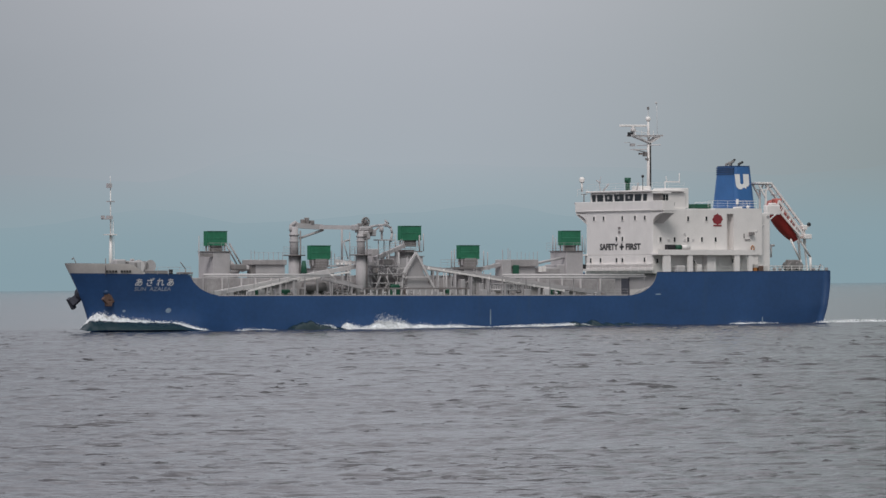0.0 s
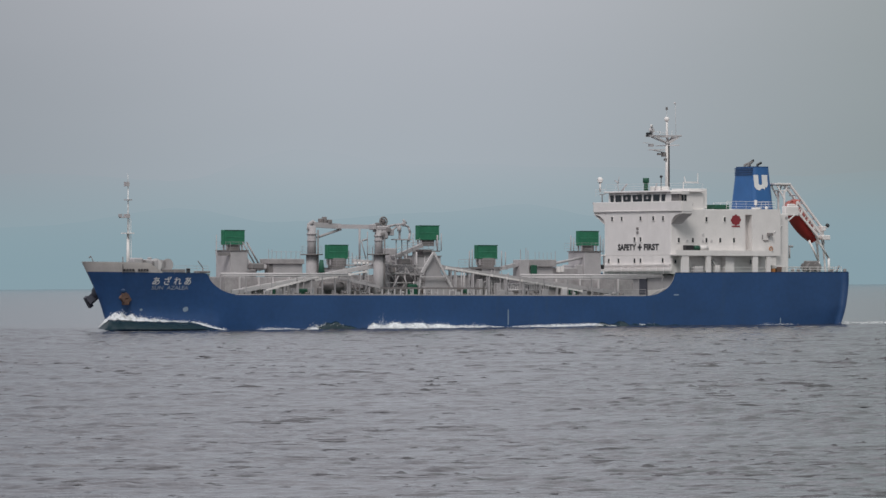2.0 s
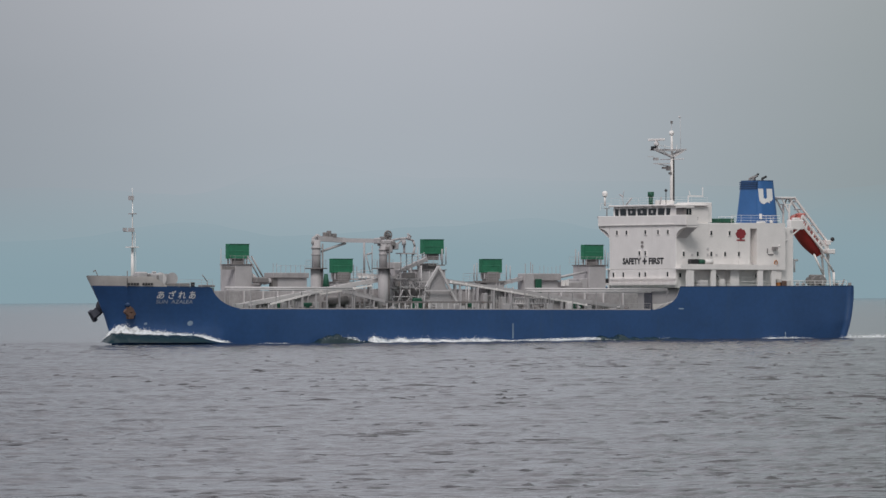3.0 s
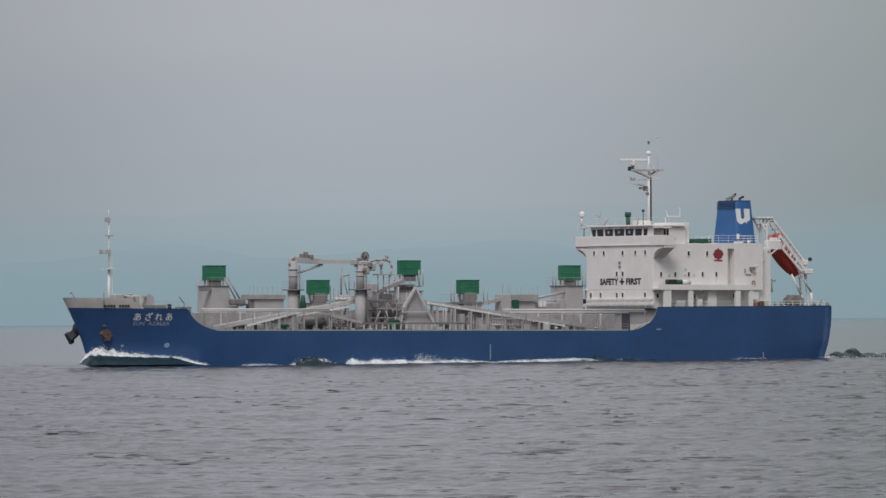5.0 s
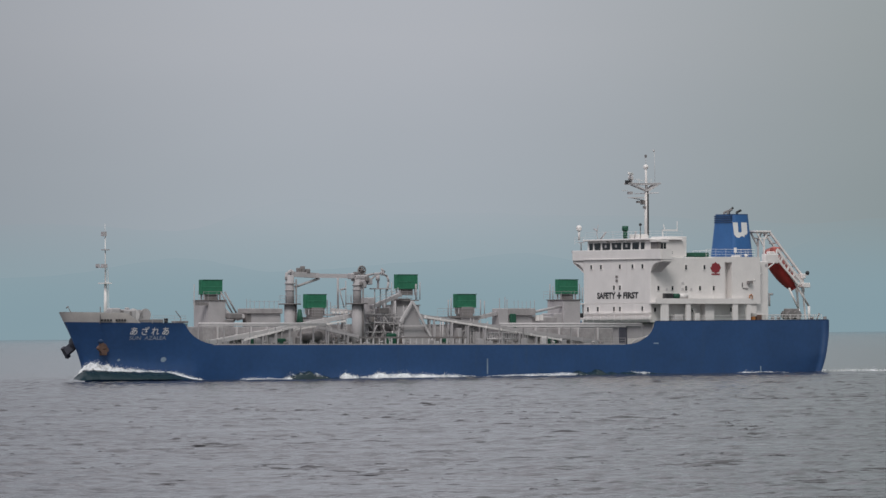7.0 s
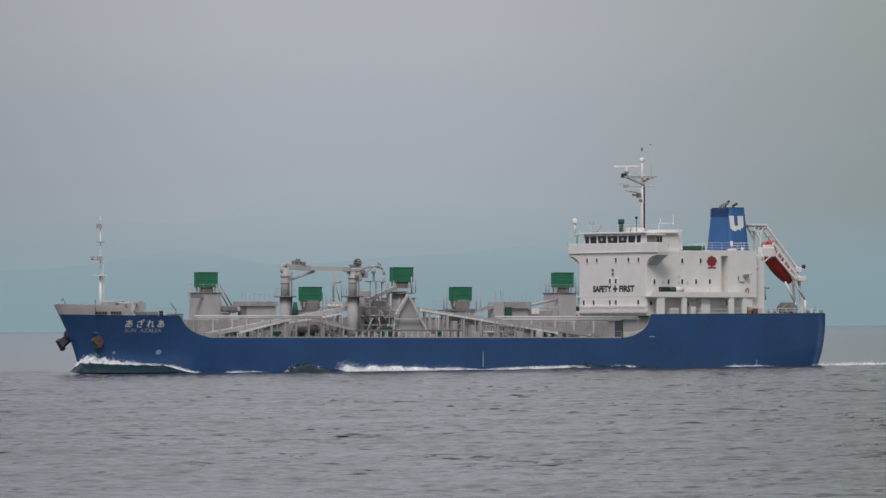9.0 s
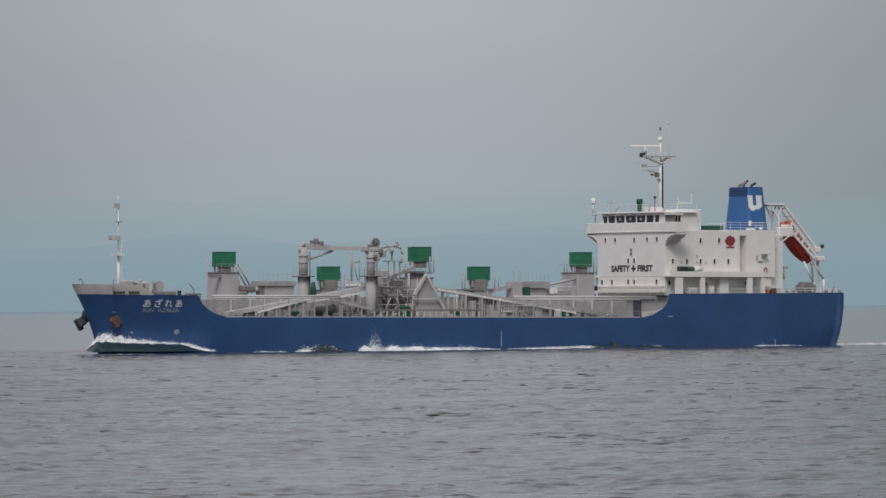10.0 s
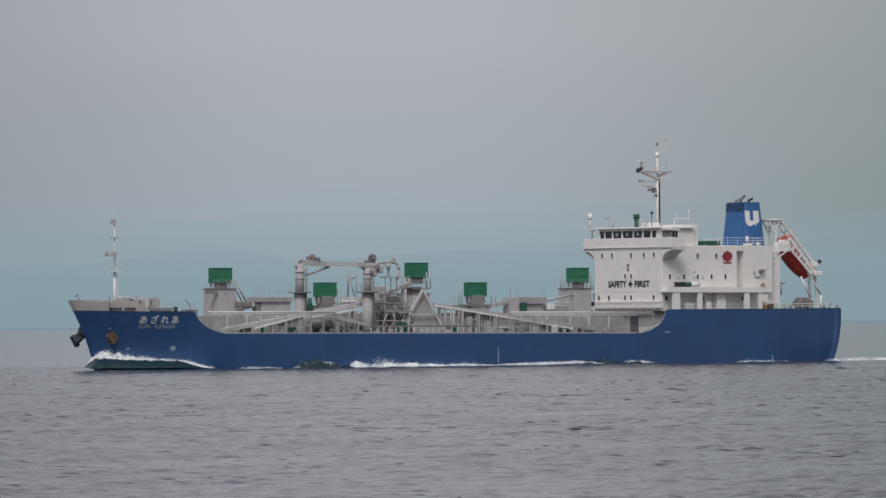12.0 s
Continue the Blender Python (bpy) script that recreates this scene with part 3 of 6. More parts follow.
def windlass():
    body = boxes("windlass", M_GREY, ship, (45.86, 49.00, 0.4, 3.2, FORE, FORE + 0.5), label="grey windlass and mooring winch", bevel=0.05)
    for px, r, y in ((48.64, 0.62, 2.2), (47.55, 0.58, 2.2), (46.57, 0.66, 2.4)):
        tubes("drum", M_GREY, body, ((px, y - 1.5, FORE + 1.0), (px, y + 0.7, FORE + 1.0), r), sides=12)
        tubes("drum_flange", M_PALE, body, ((px, y + 0.7, FORE + 1.0), (px, y + 0.8, FORE + 1.0), r + 0.16), sides=14)
    boxes("winch_cover", M_GREY, body, (46.25, 48.1, 1.9, 3.3, FORE + 0.5, 7.85), (48.3, 49.7, 2.0, 3.2, FORE + 0.5, 8.02), (46.3, 47.0, 1.6, 2.0, 7.85, 8.1), label="dusty winch cover", bevel=0.15)
    boxes("brake_frame", M_GREY_D, body, (48.08, 48.32, 1.7, 3.4, FORE + 0.5, 7.75), (47.0, 47.2, 3.3, 3.5, FORE + 0.5, 7.6))
    for px, y, r in ((44.75, 2.9, 0.76), (45.62, 2.9, 0.62)):
        q = bmesh.new()
        add_box(q, px - r * 0.5, px + r * 0.5, y - 1.0, y - 0.3, FORE, FORE + 0.9)
        add_tube(q, (px + 0.15, y - 1.1, FORE + 1.05), (px, y - 0.1, FORE + 1.05), r * 0.72, r * 0.92, 16)
        add_tube(q, (px, y - 0.1, FORE + 1.05), (px, y, FORE + 1.05), r, sides=18)
        part("winch_drum", q, M_GREY, ship, "pale flanged winch drum")
    for x0, x1 in ((50.45, 51.55), (49.05, 50.15)):
        bm = bmesh.new()
        for i in range(4):
            a, c = x0 + (x1 - x0) * i / 4, x0 + (x1 - x0) * (i + 0.8) / 4
            add_beam(bm, (a, half(a, 6.55) + 0.02, 6.55), (c, half(c, 6.55) + 0.02, 6.55), 0.16, 0.26)
        part("fairlead", bm, M_BLACK, ship, "dark rollers under the bulwark rail")
    boxes("hatch", M_GREY_D, ship, (44.03, 46.08, 3.6, 5.8, FORE, 6.66), label="low grey hatch", bevel=0.04)
    boxes("mooring_bitts", M_BLACK, ship, (44.21, 44.53, 6.8, 7.2, FORE, 6.78), label="black mooring bitts")
    boxes("locker", M_GREY_D, ship, (41.62, 43.03, 6.0, 7.6, FORE + 0.05, 6.45), label="low dark locker", bevel=0.04)
    tubes("davit", M_GREY_D, ship, ((42.33, 7, FORE), (42.33, 7, 6.85), 0.07), ((42.33, 7, 6.85), (43.03, 7, 7.66), 0.06), label="small grey davit")
    tubes("jackstaff", M_GREY_D, ship, ((53.2, 0, FORE + 1.0), (53.76, 0, 8.22), 0.05), ((54.00, 0, 8.02), (53.76, 0, 8.22), 0.08), label="short bow staff")
    tubes("pole", M_GREY_D, ship, ((51.67, 4, FORE), (51.67, 4, 8.13), 0.06), label="short grey pole")
    railing(ship, [(46.49, 7.4, FORE), (42.40, 8.3, FORE)], 0.9, 1.4, M_GREY)


windlass()

# ---- cargo deck ----
boxes("trunk_deck", M_TRUNK, ship, (19.97, 37.74, -5.0, 4.6, DECK, 5.80), label="grey cargo trunk along the fore deck", bevel=0.06)
boxes("trunk_deck", M_TRUNK, ship, (-21.55, -6.27, -5.0, 4.6, DECK, 5.65), label="grey cargo trunk along the after deck", bevel=0.06)
boxes("trunk_deck", M_GREY_D, ship, (-7.27, 19.67, -5.0, 3.6, DECK, 4.53), label="low dark trunk amidships", bevel=0.06)
boxes("far_trunk", M_TRUNK, ship, (-13.90, 15.54, -6.4, -5.1, DECK, 6.16), label="grey trunk along the far side amidships", bevel=0.06)
for px in (35.79, 33.09, 31.09, 28.85, -9.98, -13.49, -16.27, -19.21):
    boxes("stiffener", M_PALE, ship, (px - 0.06, px + 0.06, 4.6, 4.85, DECK, 5.83))


def screen_box(x, y, z0, z1, a=2.75, b=0.85):
    """Green weather screen round a dust collector, open below, on four legs."""
    bm = bmesh.new()
    t = 0.06
    for s in (1, -1):
        add_box(bm, x - a / 2, x + a / 2, y + s * b / 2 - t, y + s * b / 2 + t, z0, z1)
        add_box(bm, x + s * a / 2 - t, x + s * a / 2 + t, y - b / 2 + t, y + b / 2 - t, z0, z1)
    add_box(bm, x - a / 2 + t, x + a / 2 - t, y - b / 2 + t, y + b / 2 - t, z1 - 0.12, z1 - 0.04)
    ob = part("weather_screen", bm, M_GREEN, ship, "green canvas screen round a dust collector")
    for k in (0.06, 0.52):
        zz = z0 + (z1 - z0) * k
        boxes("batten", M_GREEN_L, ob, (x - a / 2 - 0.02, x + a / 2 + 0.02, y + b / 2 + 0.06, y + b / 2 + 0.10, zz - 0.03, zz + 0.03))
    boxes("top_bar", M_GREEN_D, ob, (x - a / 2 - 0.08, x + a / 2 + 0.08, y + b / 2 + 0.06, y + b / 2 + 0.11, z1 - 0.05, z1 + 0.01))
    for dx in (-0.4, 0.4):
        for dy in (-0.4, 0.4):
            boxes("leg", M_GREY, ob, (x + dx * a - 0.08, x + dx * a + 0.08, y + dy * b - 0.08, y + dy * b + 0.08, z0 - 0.75, z0 + 0.3))
    q = bmesh.new()
    add_box(q, x - a * 0.28, x + a * 0.28, y - b * 0.3, y + b * 0.3, z0 - 0.75, z0 + 0.6, bevel=0.05)
    part("collector", q, M_GREY_D, ob, "dark grey dust collector")
    return ob


def tower(x0, x1, y0, y1, z0, z1, label):
    ob = boxes("tower", M_GREY, ship, (x0, x1, y0, y1, z0, z1), label=label, bevel=0.05)
    boxes("platform", M_GREY_D, ob, (x0 - 0.12, x1 + 0.12, y0 - 0.12, y1 + 0.12, z1, z1 + 0.10))
    return ob


def top_rail(x0, x1, y0, y1, z, h=1.0):
    railing(ship, [(x0, y1, z), (x1, y1, z), (x1, y0, z), (x0, y0, z), (x0, y1, z)], h, 1.3, M_GREY, 0.016)


# forward tower
tower(32.80, 35.19, -1.7, 1.7, DECK, 8.95, "tall grey tower under a green screen")
boxes("ledge", M_GREY_D, ship, (35.30, 36.7, 1.1, 1.7, 8.36, 8.74), label="dark overhanging ledge")
boxes("hopper", M_GREY, ship, (31.44, 32.80, -1.5, 1.5, DECK, 6.71), label="grey hopper beside the tower", bevel=0.1)
tubes("chute", M_GREY, ship, ((32.89, 1, 7.87), (31.30, 1, 6.51), 0.45), sides=10, label="sloping grey chute")
boxes("ledge", M_GREY, ship, (34.55, 35.11, -2.0, 1.0, 8.47, 8.88))
screen_box(33.88, 0.0, 9.70, 11.48)
top_rail(32.84, 35.23, -1.7, 1.7, 9.02)
tubes("stair", M_GREY, ship, ((32.80, 1.5, 9.98), (31.12, 1.5, 7.39), 0.12), ((32.81, 0.6, 9.98), (31.14, 0.6, 7.39), 0.10), label="inclined grey ladder", sides=6)
tubes("pole", M_GREY, ship, ((36.19, 0, DECK), (36.19, 0, 10.92), 0.05), label="thin grey pole", sides=6)

# forward machinery house
boxes("machinery_house", M_GREY, ship, (25.50, 29.70, 0.9, 2.5, 5.83, 7.38), label="grey machinery house with an overhanging roof", bevel=0.05)
boxes("roof", M_TRUNK, ship, (25.40, 30.47, 0.6, 2.8, 7.38, 8.00), label="grey overhanging roof of the machinery house", bevel=0.05)
boxes("side_wall", M_GREY_D, ship, (29.70, 30.35, 1.6, 2.5, 5.83, 7.38), label="dark sloping side casing")
for px in (30.4, 29.9, 29.3, 28.6, 27.9, 27.2, 26.5, 25.9):
    tubes("pole", M_GREY, ship, ((px, 2.6, 8.0), (px, 2.6, 9.15 if px > 29.8 else 8.95), 0.03), label="thin grey pole", sides=5)
tubes("pole_wire", M_GREY, ship, ((30.4, 2.6, 8.85), (25.9, 2.6, 8.85), 0.015), sides=4)
boxes("pump", M_GREY_D, ship, (31.2, 33.0, 2.0, 3.0, 6.75, 7.45), label="dark pump beside the tower", bevel=0.12)
for y, r in ((1.8, 0.34), (0.6, 0.30)):
    tubes("duct", M_GREY, ship, ((31.30, y, 6.85), (29.05, y, 7.33), r), sides=10, label="grey duct")
boxes("valve_box", M_PALE, ship, (31.52, 31.99, 2.2, 2.6, 6.98, 7.33))
boxes("valve_box", M_PALE, ship, (30.72, 31.12, 2.2, 2.6, 6.85, 7.19))


# the long inclined conveyors
def conveyor(p, q, w, h, legs, material, label):
    bm = bmesh.new()
    add_beam(bm, p, q, w, h)
    ob = part("conveyor", bm, material, ship, label)
    p, q = Vector(p), Vector(q)
    n = max(3, round((q - p).length / 2.2))
    for i in range(n + 1):
        b = bmesh.new()
        c = p.lerp(q, i / n)
        d = (q - p).normalized()
        add_beam(b, c - d * 0.06, c + d * 0.06, w + 0.12, h + 0.12)
        part("joint_flange", b, material, ob)
    for i in range(legs):
        c = p.lerp(q, (i + 0.5) / legs)
        if c.z - h / 2 > DECK + 0.4:
            for s in (-0.3, 0.3):
                boxes("leg", M_GREY, ob, (c.x - 0.07, c.x + 0.07, c.y + s * w - 0.07, c.y + s * w + 0.07, DECK, c.z - h / 2))
    return ob


conveyor((37.61, 5.6, 3.89), (15.93, 3.5, 7.20), 0.7, 0.50, 9, M_PALE, "long sloping pale conveyor casing")
# the pale air pipes take white paint to carry their top-lit highlights
conveyor((33.79, 7.2, 4.15), (26.24, 7.2, 5.80), 0.22, 0.20, 4, M_WHITE, "sloping air pipe, white to carry its top-lit highlight")
conveyor((26.0, 6.4, 5.42), (18.7, 6.2, 6.47), 0.20, 0.18, 4, M_WHITE, "sloping air pipe, white to carry its top-lit highlight")
conveyor((23.04, 7.0, 5.70), (17.4, 7.0, 4.60), 0.35, 0.34, 2, M_GREY, "short grey conveyor")
conveyor((16.25, 4.0, 4.93), (22.23, 5.8, 5.87), 0.45, 0.35, 2, M_GREY, "short grey conveyor")
conveyor((-18.60, 5.6, 3.91), (6.13, 3.5, 7.08), 0.7, 0.48, 10, M_GREY, "long sloping grey conveyor casing")
conveyor((-12.2, 7.0, 4.20), (7.6, 7.0, 6.98), 0.22, 0.20, 8, M_WHITE, "sloping air pipe, white to carry its top-lit highlight")
conveyor((-6.43, 2.0, 7.54), (-3.27, 2.0, 6.91), 0.6, 0.42, 0, M_GREY, "short grey conveyor")
conveyor((8.12, 2.0, 9.73), (12.21, 2.0, 8.19), 0.6, 0.42, 2, M_GREY, "sloping grey elevator head")
conveyor((17.11, 1.0, 7.84), (11.57, 1.0, 7.50), 0.6, 0.35, 2, M_PALE, "pale feed pipe")

# raised pipe walk along the ship's side
for x0, x1 in ((21.98, 40.00), (-24.11, -3.00)):
    run = tubes("side_pipe", M_PALE, ship, ((x0, 7.2, 6.15), (x1, 7.2, 6.15), 0.12), ((x0, 7.6, 5.94), (x1, 7.6, 5.94), 0.07), label="pale pipe along the ship's side")
    n = int(abs(x1 - x0) / 3.4)
    for i in range(n + 1):
        xx = x0 + (x1 - x0) * i / n
        boxes("pipe_leg", M_GREY, run, (xx - 0.045, xx + 0.045, 7.15, 7.25, DECK, 6.08))
tubes("side_pipe", M_PALE, ship, ((-21.33, 7.8, 5.78), (-3.77, 7.8, 5.78), 0.07), label="thin pale pipe", sides=6)


# unloading boom posts
def boom_post(x, y, r, z_plat, z_top, label):
    bm = bmesh.new()
    add_tube(bm, (x, y, DECK), (x, y, z_plat), r * 1.12, sides=16)
    add_tube(bm, (x, y, z_plat), (x, y, z_top), r * 0.9, r * 0.82, 16)
    ob = part("boom_post", bm, M_GREY, ship, label)
    tubes("platform", M_GREY_D, ob, ((x, y, z_plat - 0.08), (x, y, z_plat + 0.06), r + 0.75), sides=14)
    tubes("collar", M_GREY, ob, ((x, y, z_top - 1.1), (x, y, z_top - 0.9), r * 1.02), ((x, y, z_plat + 1.6), (x, y, z_plat + 1.75), r * 1.0), sides=14)
    ring = [(x + (r + 0.7) * math.cos(a), y + (r + 0.7) * math.sin(a), z_plat) for a in np.linspace(0, 2 * math.pi, 9)]
    railing(ship, ring, 1.0, 2.0, M_GREY, 0.014)
    tubes("cable_pipe", M_GREY_D, ob, ((x - r * 0.9, y + r * 0.9, DECK), (x - r * 0.9, y + r * 0.9, z_top - 0.5), 0.10), sides=6)
    return ob


p1 = boom_post(22.64, 0.0, 0.62, 8.58, 12.07, "thick grey boom post")
b = bmesh.new()
add_path(b, [(23.13, 0, 11.52), (23.05, 0, 12.21), (22.48, 0, 12.56), (21.91, 0, 12.22)], 0.22)
part("bend", b, M_GREY, p1)
b = bmesh.new()
add_beam(b, (22.48, 0, 12.21), (18.68, 0, 12.02), 0.7, 0.62)
add_beam(b, (19.08, 0, 12.02), (16.07, 5.0, 11.92), 0.5, 0.50)
part("boom", b, M_GREY, p1, "grey pipe boom between the posts")
tubes("strut", M_GREY, p1, ((21.91, 0, 10.64), (18.43, 0, 11.68), 0.15))
boxes("winch", M_GREY_D, p1, (21.11, 21.59, -0.3, 0.3, 12.29, 12.97), (20.62, 21.03, -0.3, 0.3, 12.36, 13.18), (19.89, 20.46, -0.35, 0.35, 12.22, 12.84), label="dark boom winch", bevel=0.06)
tubes("hanging_pipe", M_GREY, ship, ((15.75, 0, 11.90), (15.75, 0, 7.42), 0.13), ((14.61, 0, 11.42), (14.61, 0, 7.84), 0.06),
      ((15.51, 0, 10.32), (14.85, 0, 8.12), 0.07), ((15.34, 0, 10.32), (14.69, 0, 10.46), 0.12), label="grey hose pipes hanging from the boom")

p2 = boom_post(16.28, 5.2, 0.58, 8.60, 11.84, "thick grey boom post")
boxes("slewing_head", M_GREY, p2, (15.06, 16.68, 4.7, 5.7, 11.50, 12.05), (15.22, 16.03, 4.6, 5.8, 10.47, 11.50), label="grey slewing head", bevel=0.12)
b = bmesh.new()
ring = [(15.54 + 0.52 * math.cos(a), 5.1, 12.61 + 0.52 * math.sin(a)) for a in np.linspace(0, 2 * math.pi, 15)]
add_path(b, ring, 0.10, 6)
for a in (0.3, 1.35, 2.4):
    add_tube(b, (15.54 + 0.5 * math.cos(a), 5.1, 12.61 + 0.5 * math.sin(a)), (15.54 - 0.5 * math.cos(a), 5.1, 12.61 - 0.5 * math.sin(a)), 0.07, sides=6)
add_tube(b, (15.54, 4.9, 12.55), (15.54, 5.0, 12.55), 0.42, sides=12)
part("sheave", b, M_GREY_D, p2, "dark sheave wheel")
tubes("collar", M_GREY, p2, ((16.95, 5.2, 11.3), (16.95, 5.2, 12.3), 0.16), ((12.74, 5.2, 12.0), (12.74, 5.2, 12.6), 0.10), ((12.49, 5.2, 12.0), (12.49, 5.2, 12.5), 0.08), ((13.31, 5.2, 11.4), (13.31, 5.2, 12.0), 0.26))
boxes("brake_box", M_GREY_D, p2, (15.0, 15.5, 5.7, 6.0, 11.3, 11.9), (15.9, 16.3, 5.7, 6.0, 10.8, 11.2), (16.2, 16.6, 4.8, 5.5, 12.05, 12.45), bevel=0.06, label="dark brake box")
boxes("motor", M_GREY, p2, (16.84, 17.33, 4.6, 5.6, 11.56, 12.25), (14.41, 15.06, 4.6, 5.8, 10.88, 11.71), bevel=0.08)
b = bmesh.new()
add_path(b, [(15.09, 5, 11.99), (13.71, 5, 12.20), (12.49, 5, 12.28), (11.84, 5, 11.93), (11.62, 5, 11.24), (11.85, 5, 10.20)], 0.14)
part("outreach_pipe", b, M_GREY, p2, "bent grey outreach pipe")
tubes("brace", M_GREY, p2, ((15.58, 5, 10.47), (13.47, 5, 12.06), 0.12), ((13.14, 5, 12.13), (13.14, 5, 10.34), 0.14), ((12.16, 5, 12.42), (12.65, 5, 12.83), 0.12))
boxes("platform", M_GREY, ship, (11.84, 13.87, 4.2, 5.8, 10.34, 10.48), label="small grey platform")
tubes("pole", M_GREY, ship, *[((x, 5, 8.13), (x, 5, 10.48), 0.06) for x in (13.63, 12.82, 12.00)], label="grey platform posts", sides=6)

# middle tower with its A-frame
tower(4.97, 8.26, -1.8, 1.6, DECK, 8.41, "grey elevator tower amidships")
tower(5.86, 7.18, -1.0, 1.0, 8.41, 9.18, "grey upper elevator casing")
boxes("platform", M_GREY_D, ship, (5.17, 7.96, -1.6, 1.8, 8.97, 9.11), label="dark grating platform")
screen_box(5.93, 0.0, 10.42, 12.22, 2.8, 0.9)
top_rail(5.43, 8.38, -1.7, 1.9, 9.11)
tubes("pole", M_GREY, ship, ((4.52, 1, 9.11), (4.52, 1, 11.26), 0.06), ((5.09, 1, 9.11), (5.09, 1, 11.05), 0.09), ((8.63, 1, 9.10), (8.63, 1, 11.24), 0.05), label="grey poles by the screen", sides=6)
b = bmesh.new()
add_beam(b, (8.97, 6.2, 8.85), (10.75, 6.2, 6.35), 0.22, 0.26)
add_beam(b, (8.97, 6.2, 8.85), (5.25, 6.2, DECK), 0.24, 0.28)
add_beam(b, (10.65, 6.0, 6.51), (11.10, 6.0, DECK), 0.12, 0.12)
part("a_frame", b, M_PALE, ship, "pale steel A-frame")
b = bmesh.new()
for y in (5.6, 5.8):
    b.faces.new([b.verts.new(v) for v in ((8.69, y, 8.37), (9.84, y, 6.51), (10.16, y, DECK), (5.50, y, DECK))])
part("gable_plate", b, M_GREY, ship, "grey plated gable behind the A-frame")
boxes("cross_tie", M_PALE, ship, (6.89, 10.97, 6.15, 6.30, 5.82, 5.96))
boxes("beam", M_PALE, ship, (5.89, 10.56, 2.9, 3.1, 6.89, 7.10), label="pale cross beam")
boxes("beam", M_PALE, ship, (1.77, 14.07, 2.9, 3.1, 5.85, 6.06), label="long pale cross beam")

# plant between the second post and the tower
boxes("elevator_casing", M_GREY, ship, (10.92, 12.06, -1.2, 1.0, DECK, 9.37), label="grey upright elevator casing", bevel=0.08)
boxes("elevator_casing", M_GREY, ship, (8.31, 10.12, -2.0, 0.2, DECK, 8.13), label="broad grey casing", bevel=0.08)
boxes("platform", M_GREY_D, ship, (8.76, 14.31, 0.5, 3.4, 5.99, 6.13), label="dark grating platform")
tubes("stair", M_GREY, ship, ((13.64, 4, 4.12), (12.67, 4, 5.99), 0.10), ((11.85, 4, 5.99), (11.20, 4, 4.33), 0.09), ((12.84, 3, 6.12), (10.56, 3, 7.79), 0.09), label="grey inclined ladders", sides=6)
tubes("pipe", M_PALE, ship, ((10.57, 2.5, 6.06), (10.57, 2.5, 8.68), 0.12), ((11.23, 2.8, 4.33), (11.23, 2.8, 7.58), 0.10), ((9.27, 2.8, 4.33), (9.27, 2.8, 8.96), 0.10), ((13.02, 2.8, 6.19), (9.59, 2.8, 6.68), 0.13), label="pale vertical pipes")
railing(ship, [(14.56, 3.4, 6.13), (9.02, 3.4, 6.13)], 1.0, 1.2, M_GREY)
railing(ship, [(12.18, 2.6, 8.33), (8.67, 2.6, 9.66)], 0.9, 0.9, M_PALE)
boxes("tarpaulin", M_GREEN_D, ship, (10.53, 11.84, 4.6, 5.2, DECK, 5.00), label="green tarpaulin cover", bevel=0.15)

# braced staging between the post and the tower
stage = boxes("staging", M_GREY, ship, (8.6, 15.0, 3.7, 4.1, 7.28, 7.40), label="grey braced staging amidships")
for px in (8.8, 10.2, 11.6, 13.0, 14.4):
    tubes("upright", M_GREY, stage, ((px, 3.9, DECK), (px, 3.9, 8.5 - 0.12 * abs(px - 11)), 0.06), sides=6)
for px, mat in ((8.8, M_GREY), (10.2, M_PALE), (11.6, M_GREY_D), (13.0, M_PALE)):
    for z in (3.2, 5.2):
        tubes("diagonal", mat, stage, ((px, 3.9, z), (px + 1.4, 3.9, z + 1.9), 0.05), sides=6)
    tubes("diagonal", M_GREY, stage, ((px + 1.4, 3.95, 3.4), (px, 3.95, 5.1), 0.04), sides=6)
for z in (5.15, 6.3):
    tubes("ledger", M_PALE, stage, ((8.7, 3.95, z), (14.9, 3.95, z), 0.05), sides=6)
boxes("gearbox", M_GREY_D, stage, (11.0, 12.4, 3.4, 4.2, 7.42, 8.1), (13.2, 13.9, 3.5, 4.2, 6.35, 7.0), label="dark gearbox on the staging", bevel=0.06)
for px in (18.5, 17.9, 17.3, 16.7):
    boxes("valve_head", M_WHITE, ship, (px - 0.2, px + 0.16, 3.2, 3.5, 7.38, 7.64), label="white valve head on the walkway", bevel=0.04)

# forward low screen
tower(19.66, 22.17, 1.0, 3.6, DECK, 6.87, "grey tower under a low green screen")
screen_box(20.52, 2.3, 8.04, 9.75)
boxes("collector_base", M_GREY_D, ship, (19.71, 21.33, 1.6, 3.0, 6.87, 8.10), label="dark base of a dust collector", bevel=0.05)
top_rail(20.04, 22.63, 1.0, 3.6, 6.87)
b = bmesh.new()
add_tube(b, (23.36, 3.4, 6.32), (23.36, 3.4, 7.89), 0.45, 0.22, 8)
part("ventilator", b, M_GREEN_D, ship, "dark green tapered ventilator")
b = bmesh.new()
add_tube(b, (21.57, 5.2, 4.65), (24.47, 5.2, 4.65), 0.58, sides=16)
part("tank", b, M_GREY_D, ship, "horizontal grey tank")
boxes("tank_cradle", M_GREY, ship, *[(x - 0.12, x + 0.12, 4.8, 5.6, DECK, 4.65) for x in (21.73, 23.10, 24.47)], label="grey tank cradles")
tubes("pole", M_GREY, ship, *[((x, 2, 6.87), (x, 2, z), 0.05) for x, z in ((18.55, 9.07), (18.07, 8.80), (17.42, 8.46), (15.14, 9.50))], label="thin grey poles", sides=5)
